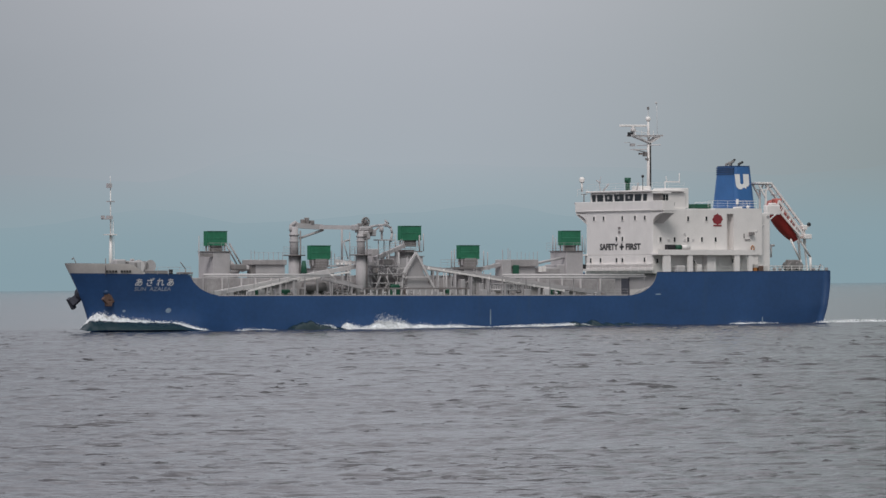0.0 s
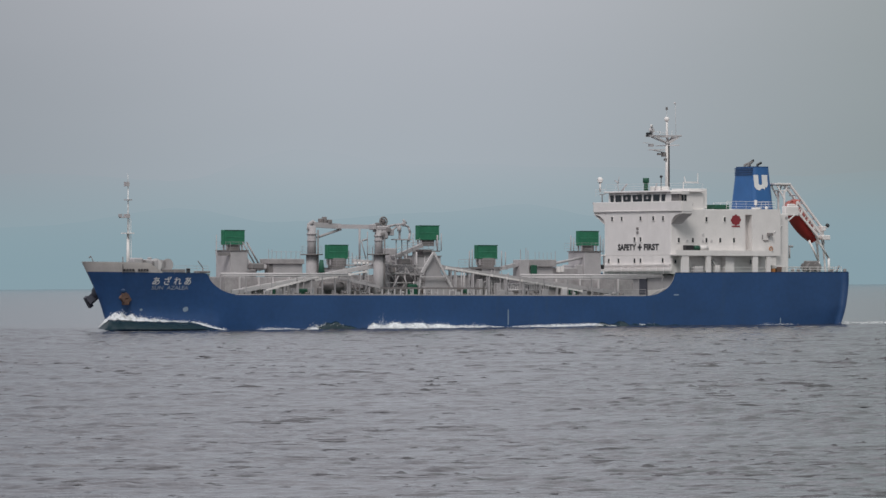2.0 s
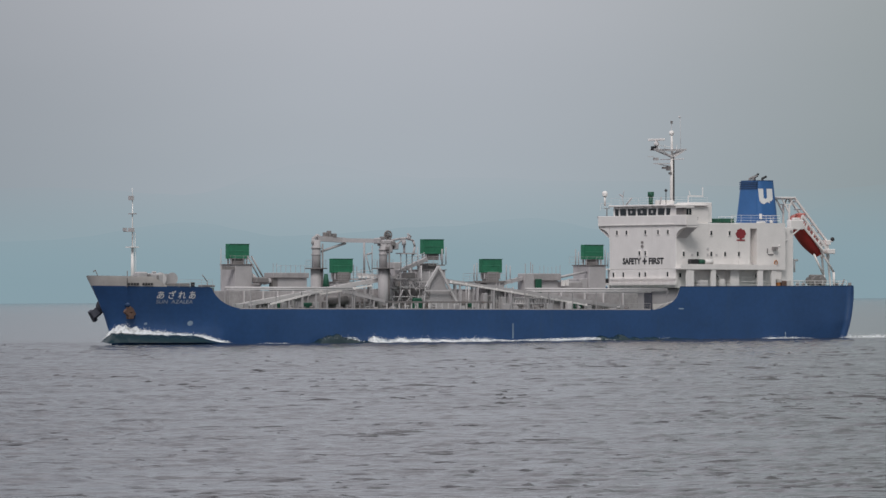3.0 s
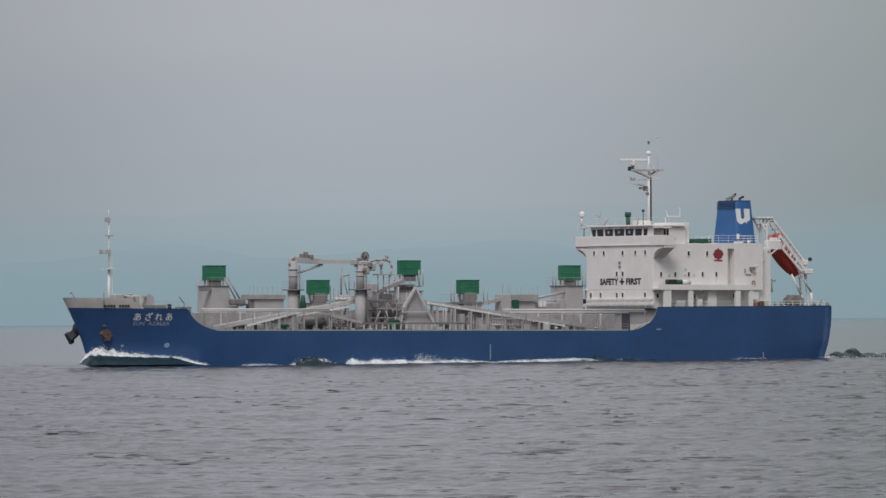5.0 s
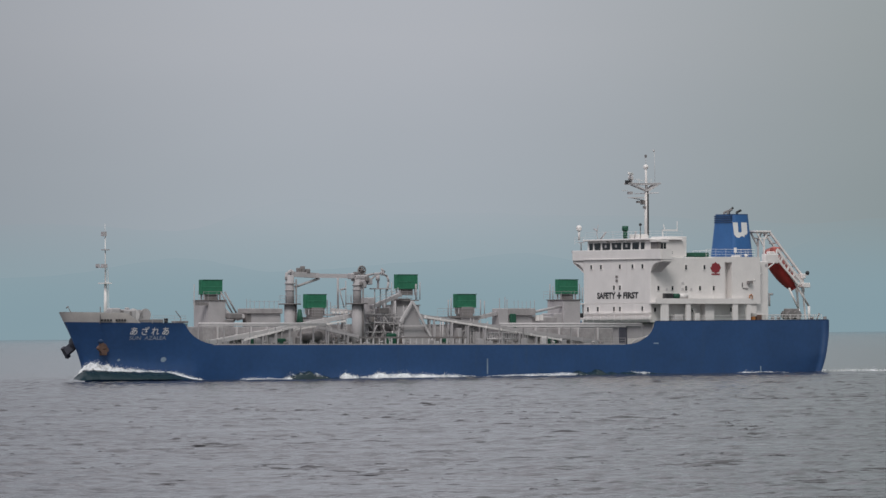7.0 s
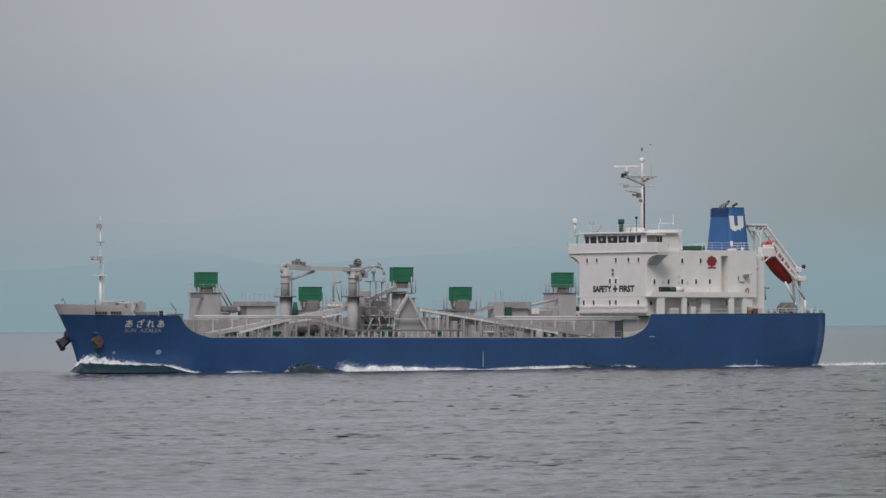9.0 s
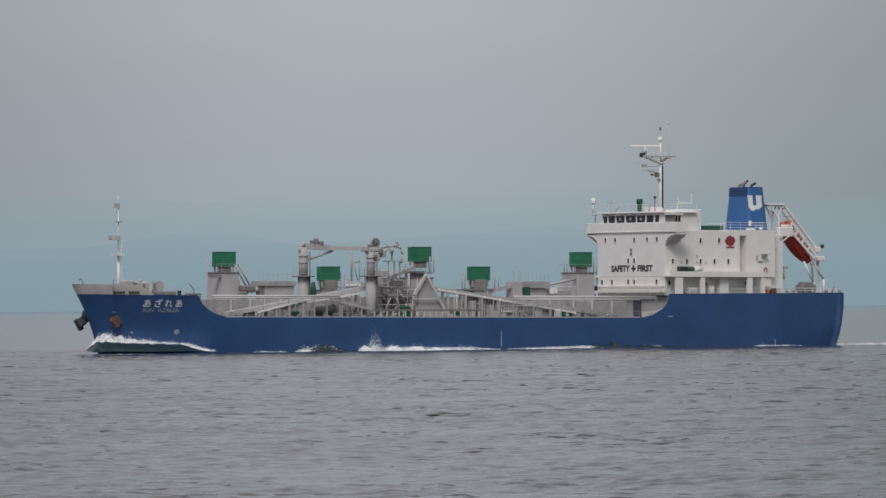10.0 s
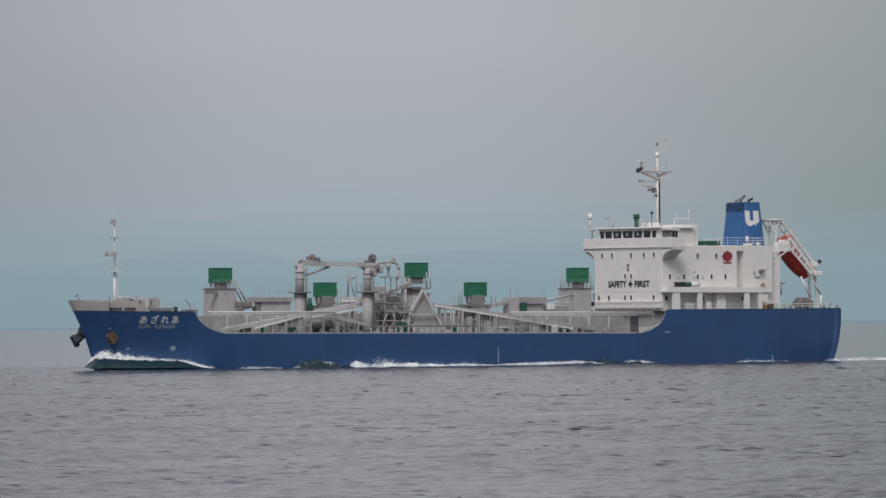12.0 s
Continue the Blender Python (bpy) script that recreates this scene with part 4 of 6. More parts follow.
railing(ship, [(19.34, 3, 7.29), (15.61, 3, 7.57)], 0.9, 1.0, M_PALE)
boxes("platform", M_GREY, ship, (15.61, 19.51, 1.5, 3.2, 7.15, 7.36), label="grey walkway")

# after low screen
tower(-2.37, 0.27, 1.0, 3.6, DECK, 7.05, "grey tower under a low green screen")
screen_box(-1.16, 2.3, 8.16, 9.83)
boxes("collector_base", M_GREY_D, ship, (-1.99, -0.34, 1.6, 3.0, 7.05, 8.23), label="dark base of a dust collector", bevel=0.05)
top_rail(-2.59, 1.88, 0.8, 3.8, 7.05)
boxes("platform", M_GREY_D, ship, (-2.59, 1.88, 0.8, 3.8, 6.91, 7.05), label="dark grating platform")
tubes("pole", M_GREY, ship, *[((x, 2, 7.05), (x, 2, z), 0.06) for x, z in ((1.04, 9.13), (0.63, 9.34), (-3.68, 9.14), (-4.26, 9.00))], label="grey poles by the screen", sides=6)
boxes("cabinet", M_GREY, ship, (-2.12, -1.46, 3.2, 4.4, DECK, 5.15), (0.61, 1.18, 3.2, 4.4, DECK, 5.63), label="grey control cabinets", bevel=0.05)
tubes("pipe", M_GREY, ship, *[((x, 4.2, DECK), (x, 4.2, 6.42), 0.08) for x in (3.62, 3.21, 1.89, -3.24)], label="upright grey pipes", sides=6)

# after machinery house
boxes("machinery_house", M_GREY, ship, (-11.20, -7.45, 0.6, 2.2, 5.65, 7.20), label="grey machinery house with an overhanging roof", bevel=0.05)
boxes("roof", M_TRUNK, ship, (-11.42, -7.45, 0.4, 2.6, 7.20, 8.08), label="grey overhanging roof of the machinery house", bevel=0.05)
boxes("fan_room", M_GREY, ship, (-7.43, -6.00, 1.0, 2.6, 5.64, 8.06), label="grey fan room", bevel=0.05)
boxes("tarpaulin", M_GREEN_D, ship, (-8.3, -7.5, 2.62, 3.0, 5.66, 7.4), label="dark green cover against the fan room", bevel=0.06)
boxes("machinery_house", M_TRUNK, ship, (-15.0, -11.25, 0.4, 2.0, 5.65, 7.0), label="low grey machinery casing", bevel=0.05)
for px, top, r in ((-6.15, 9.3, 0.05), (-6.95, 9.5, 0.05), (-7.25, 9.2, 0.05), (-8.3, 9.0, 0.025), (-8.9, 9.05, 0.03), (-9.5, 8.9, 0.025), (-10.1, 8.95, 0.025), (-10.7, 9.0, 0.03), (-11.3, 9.1, 0.035)):
    tubes("pole", M_GREY, ship, ((px, 2.5, 8.05), (px, 2.5, top), r), label="thin grey pole", sides=5)
tubes("duct", M_GREY, ship, ((-11.4, 1.4, 7.55), (-16.0, 1.4, 8.35), 0.16), ((-11.4, 1.6, 6.75), (-14.9, 1.6, 6.75), 0.40), label="grey ducts to the after tower", sides=10)
boxes("valve_box", M_WHITE, ship, (-11.85, -11.45, 2.5, 2.8, 6.55, 7.25), (-12.40, -12.02, 2.5, 2.8, 6.60, 7.30), label="pale valve boxes")

# after tower
tower(-18.60, -16.08, -1.8, 1.8, DECK, 9.11, "tall grey tower under a green screen")
boxes("hopper", M_GREY, ship, (-16.14, -14.96, -1.5, 1.5, DECK, 7.49), label="grey hopper beside the tower", bevel=0.1)
screen_box(-17.74, 0.0, 9.88, 11.70)
top_rail(-18.50, -15.64, -2.0, 2.0, 9.18)
tubes("pole", M_GREY, ship, *[((x, 0, 8.90), (x, 0, z), 0.06) for x, z in ((-15.29, 11.13), (-15.71, 10.85), (-19.68, 11.15), (-20.10, 10.73))], label="grey poles by the screen", sides=6)
# this small opening is a black block beside the tower
boxes("doorway", M_BLACK, ship, (-18.98, -18.64, 1.6, 1.9, 6.94, 7.50))


# deck edge fittings
def bollard(x, y):
    b = bmesh.new()
    for dx in (-0.3, 0.3):
        add_tube(b, (x + dx, y, DECK), (x + dx, y, DECK + 1.05), 0.16, sides=8)
        add_tube(b, (x + dx, y, DECK + 1.05), (x + dx, y, DECK + 1.12), 0.21, sides=8)
    add_box(b, x - 0.6, x + 0.6, y - 0.25, y + 0.25, DECK, DECK + 0.12)
    return part("bollard", b, M_GREY_D, ship, "dark grey double bollard")


for i, px in enumerate((35.27, 29.70, 20.07, 11.15, 5.43, -3.63, -13.63)):
    bollard(px, 8.2)
rng = random.Random(7)
for i in range(44):
    x = 36.5 - i * 1.27 + rng.uniform(-0.4, 0.4)
    y = rng.uniform(5.6, 7.6)
    z = DECK + rng.uniform(1.05, 1.75)
    k = rng.random()
    if k < 0.40:
        boxes("valve_chest", rng.choice((M_GREY, M_GREY, M_GREY_D, M_PALE)), ship, (x - rng.uniform(0.2, 0.5), x + rng.uniform(0.2, 0.5), y - 0.3, y + 0.3, DECK, z), label="small grey deck locker", bevel=0.05)
    elif k < 0.75:
        tubes("vent_pipe", rng.choice((M_GREY, M_PALE)), ship, ((x, y, DECK), (x, y, z), 0.09), ((x, y, z), (x, y, z + 0.18), 0.18), label="short deck vent pipe")
    else:
        tubes("valve", M_GREY_D, ship, ((x, y, DECK), (x, y, z - 0.3), 0.12), ((x - 0.3, y, z - 0.35), (x + 0.3, y, z - 0.35), 0.16), label="dark valve on a deck pipe")
for x0, x1 in ((30.46, 31.81), (26.86, 28.30), (2.90, 4.13), (-12.29, -10.37)):
    boxes("tarpaulin", M_GREEN_D, ship, (x0, x1, 5.2, 6.0, DECK + 0.1, 4.38), label="dark green covered deck gear", bevel=0.12)
# the rail's dark underside is built as a dark grey beam
edge = boxes("coaming_rail", M_GREY_D, ship, (2.6, 18.0, 8.35, 8.5, 4.38, 4.58), label="dark rail beam along the deck edge")
for i in range(18):
    boxes("post", M_PALE, edge, (2.7 + 0.885 * i, 2.84 + 0.885 * i, 8.36, 8.48, DECK, 4.38))
railing(ship, [(2.0, 8.5, DECK + 0.75), (-3.24, 8.5, DECK + 0.75)], 1.0, 1.3, M_GREY)
railing(ship, [(-20.78, 8.5, DECK + 0.75), (-16.58, 8.5, DECK + 0.75)], 0.9, 1.1, M_GREY)
mani = tubes("manifold", M_PALE, ship, ((-7.62, 6.5, 5.01), (-1.73, 6.5, 5.01), 0.09), ((-7.62, 6.5, 4.32), (-1.73, 6.5, 4.32), 0.09), label="pale slatted pipe manifold", sides=6)
for i in range(18):
    xx = -1.73 + (-7.62 - -1.73) * i / 17
    boxes("slat", M_PALE, mani, (xx - 0.06, xx + 0.06, 6.44, 6.56, 4.25, 5.15))
for px in (-2.14, -4.62, -7.28):
    boxes("leg", M_GREY, mani, (px - 0.08, px + 0.08, 6.42, 6.58, DECK, 4.32))


# the tangle of thin pipes and ladders amidships
rng = random.Random(19)
for i in range(70):
    x = rng.uniform(-7.35, 19.34)
    y = rng.uniform(1.5, 5.2)
    z = rng.uniform(DECK + 0.8, 6.41)
    mat = rng.choice((M_GREY, M_GREY, M_PALE, M_GREY_D, M_PALE))
    k = rng.random()
    if k < 0.45:
        tubes("pipe", mat, ship, ((x, y, DECK), (x, y, z + rng.uniform(0, 0.8)), rng.uniform(0.04, 0.09)), sides=6)
    elif k < 0.80:
        run = tubes("pipe", mat, ship, ((x, y, z), (x + rng.uniform(1.0, 3.6), y, z + rng.choice((0, 0, 0.5, -0.5))), rng.uniform(0.04, 0.10)), sides=6)
        tubes("pipe_leg", M_GREY, run, ((x + 0.1, y, DECK), (x + 0.1, y, z), 0.04), sides=5)
    else:
        boxes("valve_box", mat, ship, (x - 0.25, x + 0.25, y - 0.2, y + 0.2, z - 0.3, z + 0.2), bevel=0.04)
for x0, y, z0, z1 in ((13.88, 3.6, DECK, 6.12), (8.07, 3.2, DECK, 8.41), (17.22, 4.0, DECK, 7.29), (-1.13, 4.0, DECK, 6.91)):
    for s in (-0.22, 0.22):
        ladder = tubes("ladder", M_PALE, ship, ((x0 + s, y, z0), (x0 + s, y, z1), 0.035), sides=4)
    for i in range(int((z1 - z0) / 0.33)):
        tubes("rung", M_PALE, ladder, ((x0 - 0.22, y, z0 + 0.33 * i), (x0 + 0.22, y, z0 + 0.33 * i), 0.02), sides=4)
# ---- bridge house ----
XF, WH = -25.3, 7.4                      # front of the house, half its breadth
X_MID, X_END = -34.79, -41.93   # end of the tall part, end of the casing
Z1, Z2, Z3 = 8.78, 14.50, 14.42
house = boxes("deckhouse", M_WHITE, ship, (X_MID, XF, -WH, WH, Z1 - 0.1, Z3), label="white deckhouse with rows of small windows", bevel=0.05)
boxes("lower_deckhouse", M_WHITE, house, (X_END + 0.5, XF - 0.26, -7.2, 7.2, POOP - 0.05, Z1 - 0.1))
boxes("engine_casing", M_WHITE, house, (X_END, X_MID, -WH + 0.02, 6.2, Z1 - 0.1, Z2), (-36.54, X_MID, 6.2, WH - 0.02, Z1 - 0.1, Z2), (X_END, -37.60, 6.2, WH - 0.02, Z1 - 0.1, Z2), (-37.60, -36.54, 6.2, WH - 0.02, 13.80, Z2),
      label="white engine casing with an upright recess")
boxes("front_wall", M_WHITE, house, (XF - 0.25, XF, -WH, WH, POOP - 0.05, Z1 - 0.1))
boxes("ledge", M_WHITE, house, (XF, XF + 0.45, -WH - 0.2, WH + 0.2, 6.74, 7.02), (XF, XF + 0.25, -WH, WH, 7.44, 7.58))
railing(ship, [(XF + 0.9, -8.6, POOP), (XF + 0.9, 8.6, POOP)], 0.95, 1.5, M_WHITE)
# boat deck over the side passage, with its bulwark and pillars
boxes("boat_deck", M_WHITE, house, (-39.56, XF + 0.2, WH - 0.2, 8.85, Z1 - 0.12, Z1 + 0.04), (-39.56, XF + 0.2, -8.85, -WH + 0.2, Z1 - 0.12, Z1 + 0.04))
boxes("bulwark", M_WHITE, house, (-39.56, XF + 0.2, 8.78, 8.88, Z1 - 0.14, 9.30), label="white boat-deck bulwark")
for px, w in ((-26.52, 1.05), (-30.05, 0.65), (-37.14, 0.75), (-39.15, 0.60)):
    boxes("pillar", M_WHITE, house, (px - w / 2, px + w / 2, 8.5, 8.8, POOP - 0.05, Z1 - 0.12))
    boxes("pillar", M_WHITE, house, (px - w / 2, px + w / 2, -8.8, -8.5, POOP - 0.05, Z1 - 0.12))
boxes("passage_rail", M_WHITE, house, (-39.12, -26.98, 8.62, 8.68, POOP + 0.75, POOP + 0.80), (-39.12, -26.98, 8.62, 8.68, POOP + 0.35, POOP + 0.39))
boxes("passage_casing", M_WHITE, house, (-34.3, -33.0, 7.2, 8.2, POOP - 0.05, Z1 - 0.13))
stair = tubes("stair", M_WHITE, house, ((-30.7, 8.1, Z1 - 0.15), (-32.2, 8.1, POOP), 0.07), ((-30.7, 7.5, Z1 - 0.15), (-32.2, 7.5, POOP), 0.07), label="white inclined ladder in the side passage", sides=6)
for i in range(8):
    c = Vector((-30.7, 7.5, Z1 - 0.15)).lerp(Vector((-32.2, 7.5, POOP)), (i + 0.5) / 8)
    boxes("tread", M_PALE, stair, (c.x - 0.10, c.x + 0.10, 7.5, 8.1, c.z - 0.02, c.z + 0.02))
boxes("passage_locker", M_WHITE, ship, (-32.09, -31.41, 7.75, 8.3, POOP - 0.05, 7.48), label="white locker in the side passage", bevel=0.04)
boxes("passage_locker", M_PALE, ship, (-29.54, -28.34, 7.4, 8.3, POOP - 0.05, 7.33), label="pale locker in the side passage", bevel=0.04)


def window(x, y, z, w, h, facing, parent):
    """A small framed pane set on the front ('x') or on the side ('y') of a wall."""
    f = 0.07
    bm = bmesh.new()
    g = bmesh.new()
    if facing == "x":
        for s in (-1, 1):
            add_box(bm, x, x + 0.08, y + s * (w / 2 + f / 2) - f / 2, y + s * (w / 2 + f / 2) + f / 2, z - h / 2, z + h / 2)
            add_box(bm, x, x + 0.08, y - w / 2 - f, y + w / 2 + f, z + s * (h / 2 + f / 2) - f / 2, z + s * (h / 2 + f / 2) + f / 2)
        add_box(g, x - 0.02, x + 0.03, y - w / 2, y + w / 2, z - h / 2, z + h / 2)
    else:
        for s in (-1, 1):
            add_box(bm, x + s * (w / 2 + f / 2) - f / 2, x + s * (w / 2 + f / 2) + f / 2, y, y + 0.08, z - h / 2, z + h / 2)
            add_box(bm, x - w / 2 - f, x + w / 2 + f, y, y + 0.08, z + s * (h / 2 + f / 2) - f / 2, z + s * (h / 2 + f / 2) + f / 2)
        add_box(g, x - w / 2, x + w / 2, y - 0.02, y + 0.03, z - h / 2, z + h / 2)
    ob = part("window", bm, M_WHITE, parent)
    ob.parent = house
    g_ob = part("pane", g, M_GLASS, ob, "dark glass pane")
    return ob


for y in (-5.62, -3.47, 0.73, 3.54, 5.71):
    window(XF, y, 13.29, 0.42, 0.52, "x", house)
for y in (-0.58, 0.73):
    window(XF, y, 10.68, 0.42, 0.55, "x", house)
for y in (-6.38, -4.17, -0.58, 0.73, 5.65):
    window(XF, y, 8.04, 0.42, 0.55, "x", house)
for z in (12.06, 11.56):
    boxes("vent", M_GREY_D, house, (XF, XF + 0.12, 0.04 - 0.2, 0.04 + 0.2, z - 0.14, z + 0.14), label="small grey wall vent")
for x, z in ((-26.43, 10.56), (-28.55, 10.56), (-30.60, 13.17), (-30.60, 10.57), (-32.69, 10.58),
             (-33.38, 13.18)):
    window(x, WH, z, 0.30, 0.56, "y", house)
window(-34.79, WH - 0.02, 10.59, 0.30, 0.56, "y", house)
for x, z in ((-27.70, 10.49), (-30.09, 10.50), (-31.37, 10.50), (-30.09, 11.27)):
    boxes("vent", M_PALE, house, (x - 0.13, x + 0.13, WH, WH + 0.1, z - 0.13, z + 0.13), label="small pale wall vent")
for x in (-31.64, -33.53, -37.56, -26.05):
    window(x, 7.2, 7.91, 0.34, 0.5, "y", house)
letters("SAFETY", M_BLACK, house, lambda u, v: (XF + 0.03, -4.36 + u, 9.31 + v), -0.27 - -4.36, 0.82, "black lettering on the house front", 0.045)
letters("FIRST", M_BLACK, house, lambda u, v: (XF + 0.03, 1.42 + u, 9.31 + v), 4.78 - 1.42, 0.82, "black lettering on the house front", 0.045)
boxes("cross", M_BLACK, house, (XF, XF + 0.03, 0.06, 0.98, 9.58, 9.82), (XF + 0.002, XF + 0.034, 0.36, 0.66, 9.30, 10.12), label="dark painted safety cross")
# red company emblem: a plain rosette and a bar
b = bmesh.new()
ex, ez = -35.09, 13.12
rim = [b.verts.new((ex + (0.74, 0.60, 0.68, 0.62, 0.78, 0.56, 0.70, 0.66)[i % 8] * math.cos(a) * 1.1, WH + 0.03, ez + (0.76, 0.62, 0.72, 0.60, 0.74, 0.58, 0.70, 0.66)[i % 8] * math.sin(a))) for i, a in enumerate(np.linspace(0, 2 * math.pi, 16, endpoint=False))]
b.faces.new(rim)
part("emblem", b, M_EMBLEM, house, "dark red painted emblem")
boxes("emblem_bar", M_EMBLEM, house, (ex - 0.62, ex + 0.62, WH, WH + 0.03, 12.24, 12.42), label="red painted bar")

# wings and wheelhouse
WING = 9.75
Z_WD, Z_BW, Z_RF = 14.13, 15.40, 16.53
XW = -26.9                                # after end of the wing


def bracket(s):
    """The rounded plate that carries the bridge wing on one side."""
    bm = bmesh.new()
    prof = [(WH, 12.58)]
    for a in np.linspace(0, math.pi / 2, 9):
        prof.append((WH + (WING - WH) * (1 - math.cos(a)), 12.58 + (13.85 - 12.58) * math.sin(a)))
    prof += [(WING, Z_WD), (WH, Z_WD)]
    for x0, x1 in ((XF - 0.14, XF), ):
        a = [bm.verts.new((x0, s * y, z)) for y, z in prof]
        c = [bm.verts.new((x1, s * y, z)) for y, z in prof]
        bm.faces.new(a)
        bm.faces.new(c[::-1])
        for i in range(len(prof)):
            j = (i + 1) % len(prof)
            bm.faces.new((a[i], c[i], c[j], a[j]))
    part("wing_bracket", bm, M_WHITE, house)
    boxes("wing_soffit", M_WHITE, house, (XW, XF, min(s * WH, s * WING), max(s * WH, s * WING), Z_WD - 0.22, Z_WD))
    bm = bmesh.new()
    q = [bm.verts.new(p) for p in ((XW, s * WH, 12.58), (XF, s * WH, 12.58), (XF, s * WING, 13.85), (XW, s * WING, 13.85))]
    bm.faces.new(q)
    part("wing_soffit_plate", bm, M_PALE, house)


bracket(1)
bracket(-1)
wheel = boxes("wheelhouse", M_WHITE, house, (-30.56, XF - 0.3, -7.0, 7.0, Z3, Z_RF), label="white wheelhouse with a band of dark windows", bevel=0.08)
wing_front = boxes("wing_bulwark", M_WHITE, house, (XF - 0.12, XF + 0.14, -WING, WING, Z_WD, Z_BW), label="white bridge-wing bulwark", bevel=0.04)
for s in (1, -1):
    boxes("wing_bulwark", M_WHITE, house, (XW, XF - 0.12, s * WING - 0.07, s * WING + 0.07, Z_WD, Z_BW))
boxes("wing_deck", M_PALE, house, (XW, XF - 0.12, -WING + 0.07, -7.0, Z_WD, Z_WD + 0.1), (XW, XF - 0.12, 7.0, WING - 0.07, Z_WD, Z_WD + 0.1))
boxes("ledge", M_WHITE, house, (XF + 0.14, XF + 0.22, -7.2, 7.2, 14.20, 14.31))
for y0, y1 in ((-6.57, -5.75), (-5.44, -4.06), (-3.68, -1.93), (-1.56, 0.56), (0.93, 2.67), (3.04, 4.53), (4.90, 5.76)):
    g = bmesh.new()
    tilt = 0.16 * (1 if y0 < 0 else -1)
    xa, xb = XF - 0.31, XF - 0.25
    q = [(y0 + max(0, tilt), 15.30), (y1 + min(0, tilt), 15.30), (y1, 16.28), (y0, 16.28)]
    f, k = [g.verts.new((xb, a, c)) for a, c in q], [g.verts.new((xa, a, c)) for a, c in q]
    g.faces.new(f)
    g.faces.new(k[::-1])
    for i in range(4):
        g.faces.new((f[i], k[i], k[(i + 1) % 4], f[(i + 1) % 4]))
    pane = part("window_pane", g, M_GLASS, wheel, "dark bridge window")
    if y1 - y0 > 1.5:
        c = (y0 + y1) / 2
        # the pane's pale reflection is a thin grey box on the glass
        boxes("pane_glare", M_GREY, pane, (XF - 0.25, XF - 0.235, c - 0.22, c + 0.16, 15.70, 16.05), label="pale patch on the glass for its reflection")
        boxes("wiper_box", M_WHITE, wheel, (XF - 0.30, XF - 0.10, c - 0.30, c + 0.30, 16.30, 16.50))
for x, w in ((-27.25, 0.42), (-27.72, 0.34)):
    boxes("window_pane", M_GLASS, wheel, (x - w / 2, x + w / 2, 6.98, 7.03, 15.39, 16.20), label="dark bridge side window")
# shade of the open wing door, built as a dark grey block
boxes("wing_opening_shade", M_GREY_D, wheel, (-25.95, XF - 0.32, 7.0, 8.75, 15.45, 16.28), label="dark block for the shade in the wing opening")
boxes("wing_roof", M_WHITE, wheel, (-27.0, XF + 0.05, 7.38, 8.95, 16.30, 16.48))
boxes("roof", M_WHITE, wheel, (-30.21, XF + 0.15, -7.4, 7.4, Z_RF, Z_RF + 0.22), label="white wheelhouse roof", bevel=0.05)
boxes("after_bridge_block", M_WHITE, house, (-31.3, -28.50, 2.8, 6.6, Z2, 17.0), label="white block abaft the wheelhouse", bevel=0.06)
railing(ship, [(XF, -9.4, Z_RF - 0.4), (XF, -7.3, Z_RF - 0.4)], 0.9, 1.0, M_WHITE)
railing(ship, [(XF - 0.1, -7.2, Z_RF + 0.2), (XF - 0.1, 7.2, Z_RF + 0.2), (-30.21, 7.2, Z_RF + 0.2)], 0.9, 2.0, M_WHITE, 0.011)
tubes("wing_lamp", M_GREY, ship, ((XF - 0.4, -WING, Z_BW - 0.3), (XF - 0.4, -10.2, Z_BW - 0.1), 0.06), ((XF - 0.55, -10.2, Z_BW - 0.15), (XF - 0.2, -10.3, Z_BW - 0.1), 0.16), label="small wing-tip lamp")
tubes("wing_stand", M_GREY_D, ship, ((XF - 0.3, -8.4, Z_BW - 0.2), (XF - 0.3, -8.4, 16.42), 0.07), ((XF - 0.3, -9.0, 16.42), (XF - 0.3, -7.8, 16.42), 0.05), label="dark repeater stand on the wing")
tubes("wing_light", M_GREY_D, ship, ((-28.14, 8, Z_BW - 0.6), (-28.14, 8, 15.18), 0.06), label="small dark post", sides=6)

# on the wheelhouse roof
ROOF = Z_RF + 0.2


def dome(x, y, z, r, foot):
    b = bmesh.new()
    add_tube(b, (x, y, foot), (x, y, z - r * 0.6), 0.13, sides=8)
    add_ball(b, (x, y, z), r)
    add_tube(b, (x, y, z - r), (x, y, z - r * 0.3), r * 0.75, r * 0.95, 12)
    part("satellite_dome", b, M_WHITE, ship, "white satellite dome on a post")


dome(XF - 1.2, -10.19, 18.28, 0.36, ROOF)
tubes("compass", M_GREEN_D, ship, ((XF - 1, 0.39, ROOF), (XF - 1, 0.39, 17.80), 0.28), ((XF - 1, 0.39, 17.80), (XF - 1, 0.39, 18.37), 0.40), ((XF - 1, -0.11, 17.87), (XF - 1, 0.89, 17.87), 0.13), label="dark green standard compass")
tubes("aerial", M_GREY, ship, ((XF - 1, -5.65, ROOF), (XF - 1, -6.03, 17.77), 0.05), ((XF - 1, -6.53, 18.12), (XF - 1, -5.77, 17.84), 0.10), ((XF - 1, -5.90, 17.77), (XF - 1, -5.58, 18.62), 0.04), label="grey loop aerial")
tubes("searchlight_arm", M_GREY, ship, ((XF - 1, -5.14, ROOF), (XF - 1, -3.88, 17.64), 0.10), label="slanting grey arm")
tubes("aerial", M_GREY, ship, ((XF - 1, 2.38, ROOF), (XF - 1, 2.76, 17.67), 0.09), label="slanting grey stub aerial")
b = bmesh.new()
